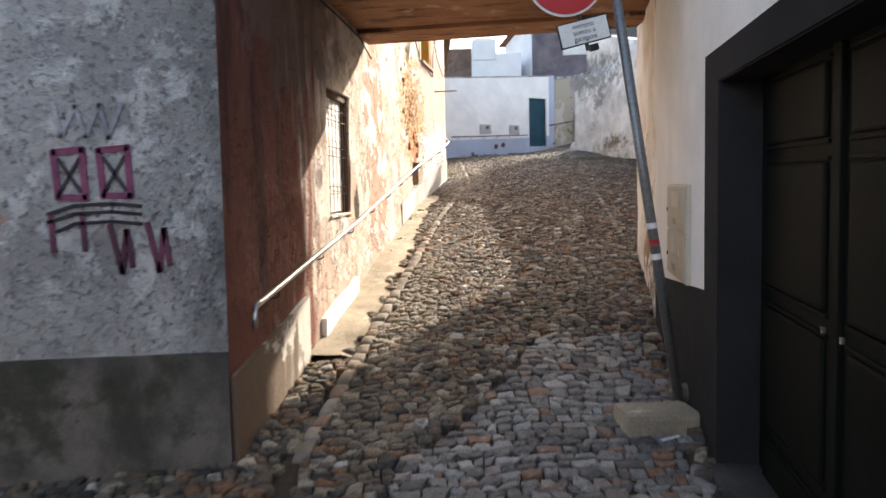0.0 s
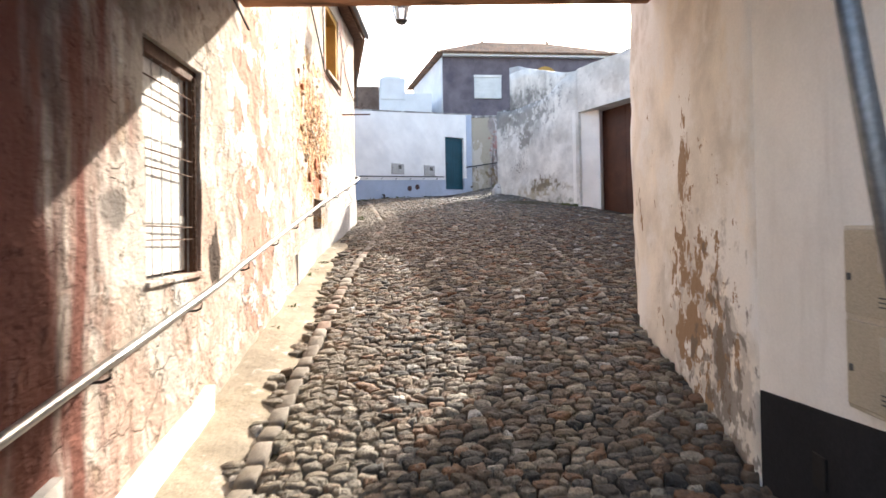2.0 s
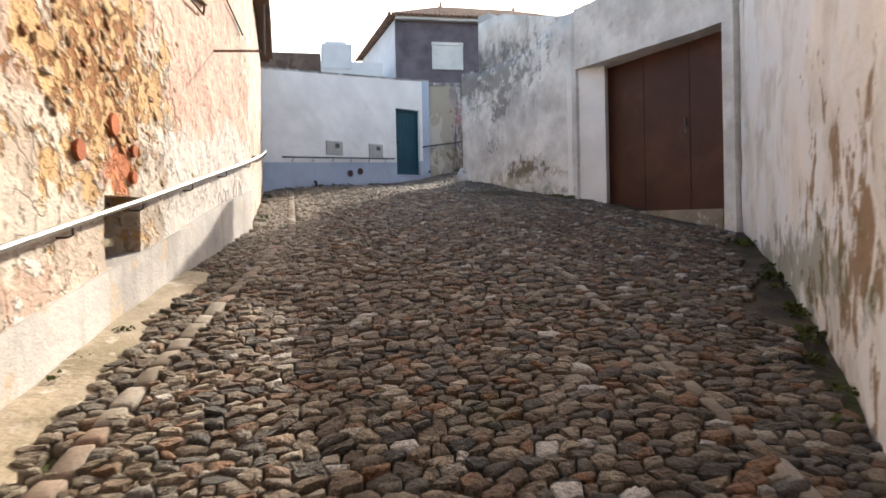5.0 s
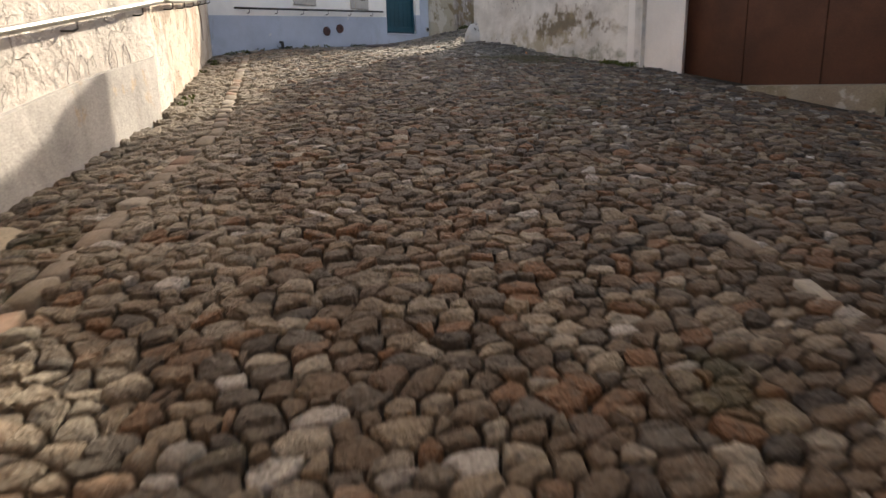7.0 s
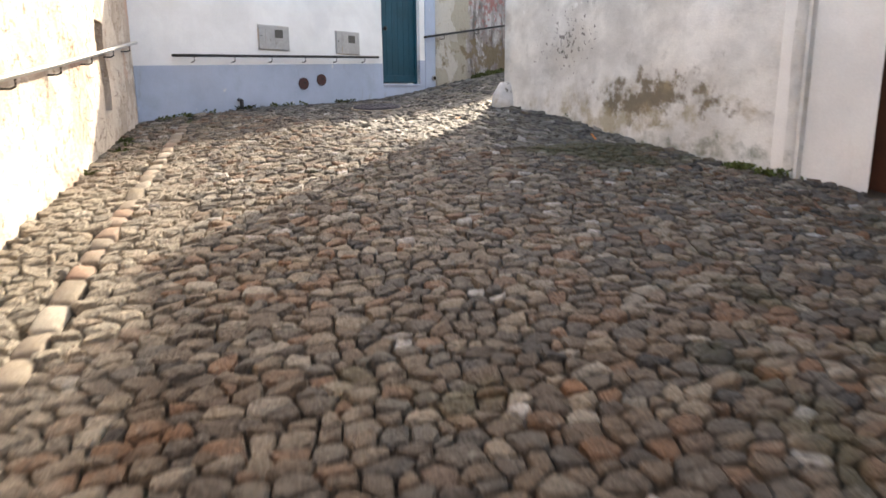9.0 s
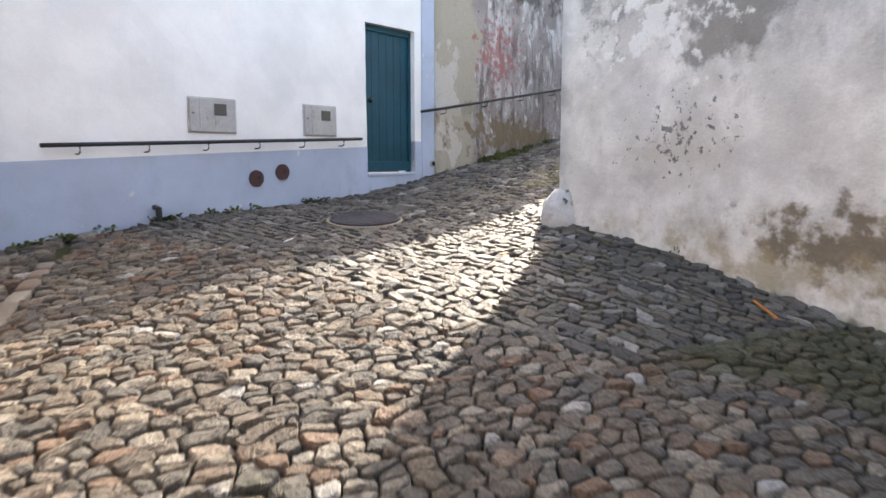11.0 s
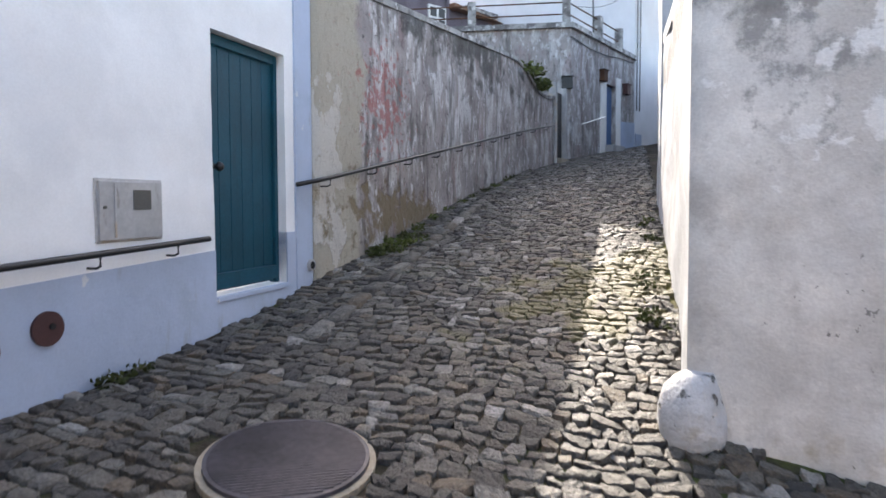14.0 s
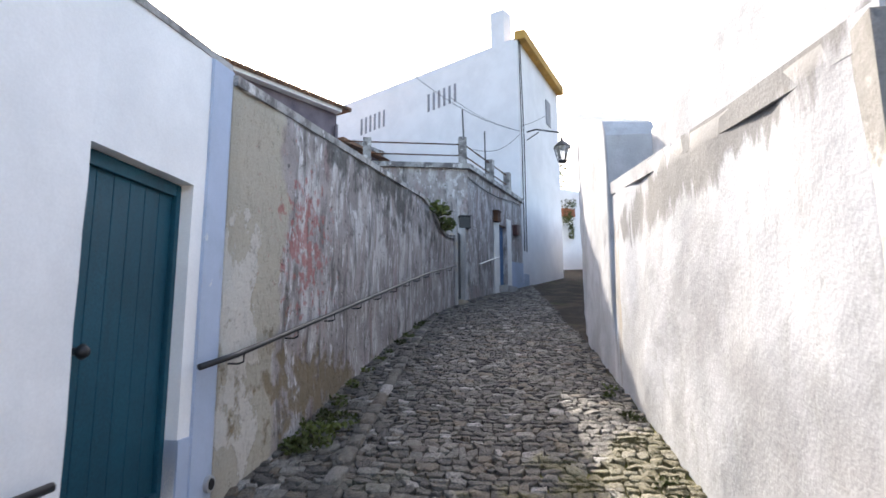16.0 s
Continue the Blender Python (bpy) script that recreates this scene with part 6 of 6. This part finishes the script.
def coursed(rng, to_world, u0, u1, span, row, width, inside, h, dome, corner):
    """Squared setts in wavering rows across the way; span(u) gives the row's ends."""
    def edge(u, v):
        return u + 0.55 * row * noise.noise(Vector((u * 0.35, v * 1.1, 2.0))) + 0.16 * row * noise.noise(Vector((u * 3.0, v * 4.0, 7.0)))

    stones, u = [], u0
    while u < u1:
        r = row * rng.uniform(0.82, 1.25)
        v0, v1 = span(u)
        v = v0 - rng.uniform(0, width)
        a = rng.uniform(-0.03, 0.03)
        while v < v1 + width:
            w = width * rng.choice((0.6, 0.8, 0.95, 1.05, 1.2, 1.5))
            b = rng.uniform(-0.03, 0.03)
            low, high = rng.uniform(-0.006, 0.018), rng.uniform(-0.018, 0.008)
            quad = [(v + a, edge(u, v) + low), (v + w * rng.uniform(0.35, 0.65), edge(u, v + w / 2) + low - rng.uniform(-0.004, 0.008)), (v + w + b, edge(u, v + w) + low),
                    (v + w - b, edge(u + r, v + w) + high), (v + w * rng.uniform(0.35, 0.65), edge(u + r, v + w / 2) + high + rng.uniform(-0.004, 0.008)), (v - a, edge(u + r, v) + high)]
            ws = [to_world(*q) for q in quad]
            cx, cy = sum(p[0] for p in ws) / 6, sum(p[1] for p in ws) / 6
            if inside(cx, cy):
                if sum(ws[i - 1][0] * ws[i][1] - ws[i][0] * ws[i - 1][1] for i in range(6)) < 0:
                    ws.reverse()
                stones.append((cx, cy, *cobble(rng, ws, h * rng.uniform(0.6, 1.25), dome * rng.uniform(0.2, 1.5), 0.006, corner, (0.87, 0.93))))
            a = -b
            v += w
        u += r
    return stones


def lay(pave_name, label, stones, material, near, piece, cat="pavement", worn=lambda x, y: True):
    """Up to 300 stones of a stretch as pieces of their own, the rest joined."""
    top = tagged(new(pave_name), label, cat, kind="structure")
    verts, faces, soft, n = [], [], [], 0
    for cx, cy, v, f in stones:
        if n < 300 and near(cx, cy):
            v = [level(p) for p in v]
            o = v[-1].copy()
            ob = link(piece, [p - o for p in v], f, material, top, smoothed=worn(cx, cy), raw=True)
            ob.location = o
            n += 1
        else:
            k = len(verts)
            verts += v
            faces += [tuple(i + k for i in q) for q in f]
            soft += [worn(cx, cy)] * len(f)
    rest = link(piece + "_field", verts, faces, material, top)
    rest.data.polygons.foreach_set("use_smooth", soft)
    tagged(rest, kind="stuff")
    return top


def gutter_x(y):
    if y < 11.5:
        return -0.84 + (y - 6.16) * 0.1345
    return -0.12 + (y - 11.5) * 0.181 if y < 16.2 else 0.72


def left_x(y):
    return LW.at(LW.s_of(1, min(max(y, 3.95), 23.6))).x + 0.03 if y > 3.92 else -7.0


def right_x(y):
    if y < 1.4:
        return 1.15
    if y < 5.9:
        return RWA.at(RWA.s_of(1, y)).x - 0.01
    if y < 15.7:
        strip = 0.55 * smooth(9.6, 11.5, y) * (0.7 + 0.6 * noise.noise(Vector((0, y * 1.3, 5))))
        return RWB.at(RWB.s_of(1, y)).x - 0.02 - strip
    if y < 19.0:
        return 6.5
    if y < 22.88:
        return RWD.at(RWD.s_of(1, y)).x - 0.02
    return 99


def house_y(x):
    return H.at(H.s_of(0, min(max(x, 0.07), 5.08))).y - 0.02


UD, VD, UO = (0.857, 0.515), (-0.515, 0.857), (5.1, 22.86)


def alley_uv(x, y):
    dx, dy = x - UO[0], y - UO[1]
    return dx * UD[0] + dy * UD[1], dx * VD[0] + dy * VD[1]


def alley_world(v, u):
    return UO[0] + u * UD[0] + v * VD[0], UO[1] + u * UD[1] + v * VD[1]


def apron_w(y):
    return 0.36 - 0.03 * max(0, y - 10) + 0.10 * noise.noise(Vector((0, y * 1.7, 3))) + 0.10 * noise.noise(Vector((0, y * 5.3, 8)))


def in_apron(x, y):
    return 5.5 < y < 14.2 and x < left_x(y) + apron_w(y)


def in_setts(x, y):
    return x > 0.15 + 0.62 * (y - 4.6) + 0.12 * noise.noise(Vector((x, y * 1.5, 1))) and y < 5.75 + 0.1 * noise.noise(Vector((x * 2, 0, 9))) and x < 1.55 + 0.15 * (y - 4)


def split_line(x, y):
    u, v = alley_uv(x, y)
    return u > -2.6 + 0.35 * noise.noise(Vector((x, y, 2))) and y > 20.3


def in_lane(x, y):
    return left_x(y) < x < right_x(y) and (y < 22.86 or y < house_y(x))


def clear(x, y):
    return (x - 3.40) ** 2 + (y - 23.90) ** 2 > 0.43 ** 2


rng = random.Random(21)
rough_stone = lambda x, y: noise.noise(Vector((x * 9.0, y * 9.0, 3.0))) > 0.02 + 0.05 * (y - 9.0)
main = courses(rng, lambda u, v: (u + 0.05 * noise.noise(Vector((u * 0.9, v * 0.9, 6))), v + 0.10 * noise.noise(Vector((u * 0.7, v * 0.5, 1)))), -1.5, 24.0, lambda v: (left_x(v), min(right_x(v), 8.0)), 0.078, 0.118, 0.34,
               lambda x, y: in_lane(x, y) and not in_apron(x, y) and not in_setts(x, y) and not split_line(x, y) and abs(x - gutter_x(y)) > 0.07, 0.034, 0.004, 0.15)
lay("pavement_lane", "steep lane of uneven brown and grey river cobbles", main, M_cobble, lambda x, y: 12.2 < y < 14.2 and 0.3 < x < 3.6, "cobble", worn=rough_stone)
low = coursed(rng, lambda v, u: (v, u), 0.0, 6.0, lambda u: (-1.6, 2.2), 0.105, 0.12, lambda x, y: in_lane(x, y) and in_setts(x, y), 0.016, 0.002, 0.13)
lay("pavement_setts", "patch of squared grey granite setts", low, M_granite, lambda x, y: True, "sett", worn=lambda x, y: noise.noise(Vector((x * 9, y * 9, 5))) > 0)
up = coursed(rng, lambda v, u: alley_world(v, u), -4.5, 34.0, lambda u: (-3.5 if u < 0 else 0.02, 3.3 + 0.05 * max(0, u - 10)), 0.098, 0.120,
             lambda x, y: split_line(x, y) and (x < right_x(y)) and clear(x, y) and (x > 5.15 or y < house_y(x)) and x < 34, 0.012, 0.002, 0.14)
lay("pavement_alley", "alley of worn grey stone setts with mossy joints", up, M_sett, lambda x, y: 2.6 < x < 5.4 and y < 25.5, "sett", worn=lambda x, y: noise.noise(Vector((x * 9, y * 9, 5))) > 0.05)
gut = []
y = 3.9
while y < 23.0:
    ln = rng.uniform(0.16, 0.30)
    x0, x1 = gutter_x(y), gutter_x(y + ln)
    gut.append(((x0 + x1) / 2, y + ln / 2, *stone(rng, [(x0 - 0.068, y), (x0 + 0.068, y), (x1 + 0.068, y + ln), (x1 - 0.068, y + ln)], 0.034 + rng.uniform(-0.006, 0.004), 0.002, power=0.35, shrink=0.95, wob=0.03)))
    y += ln
kerb = []
u = 0.6
while u < 11:
    ln = rng.uniform(0.22, 0.4)
    vv = 2.50 + 0.01 * u
    kerb.append((alley_world(vv, u)[0], alley_world(vv, u)[1], *stone(rng, [alley_world(vv + 0.07, u), alley_world(vv - 0.07, u), alley_world(vv - 0.07, u + ln), alley_world(vv + 0.07, u + ln)], 0.045, 0.002, power=0.35, shrink=0.96, wob=0.03)))
    u += ln
y = 9.4
while y < 14.0:
    ln = rng.uniform(0.2, 0.42)
    x0, x1 = 2.72 + 0.155 * (y - 9.4), 2.72 + 0.155 * (y + ln - 9.4)
    if rng.random() < 0.7:
        gut.append((x0, y, *stone(rng, [(x0 - 0.05, y), (x0 + 0.05, y), (x1 + 0.05, y + ln), (x1 - 0.05, y + ln)], 0.036, 0.002, power=0.35, shrink=0.93, wob=0.03)))
    y += ln
lay("alley_kerb", "line of long dark grey kerb stones in the alley", kerb, M_sett, lambda x, y: True, "kerb_stone")
lay("pavement_gutter", "lines of long worn reddish kerb stones in the paving", gut, M_gutter, lambda x, y: True, "kerb_stone")
# sandy concrete apron at the foot of the pink wall
av, af = [], []
ys = [5.55 + 0.075 * k for k in range(116)]
for k, y in enumerate(ys):
    lx = left_x(y) - 0.08
    wdt = apron_w(y) + 0.07
    for q in range(5):
        x = lx + (wdt + 0.06) * q / 4
        av.append((x, y, ground(x, y) + 0.020 + 0.05 * (1 - q / 4) - (0.035 if q == 4 else 0) + 0.018 * noise.noise(Vector((x * 3, y * 3, 0)))))
for k in range(len(ys) - 1):
    for q in range(4):
        a = k * 5 + q
        af.append((a, a + 1, a + 6, a + 5))
tagged(link("apron", av, af, M_concrete, smoothed=True), "cracked sandy concrete strip along the wall", "pavement", kind="structure")

# every compound thing stands at its own base
for ob in list(scene.objects):
    if ob.type == "EMPTY" and ob.parent is None and ob.children and ob.location.length == 0:
        pts = [c.location + Vector(q) for c in ob.children if c.type == "MESH" for q in (c.bound_box[0], c.bound_box[6])]
        if pts:
            lo = Vector([min(p[k] for p in pts) for k in range(3)])
            hi = Vector([max(p[k] for p in pts) for k in range(3)])
            base = Vector(((lo.x + hi.x) / 2, (lo.y + hi.y) / 2, lo.z))
            ob.location = base
            for c in ob.children:
                c.matrix_parent_inverse = Matrix.Translation(-base)
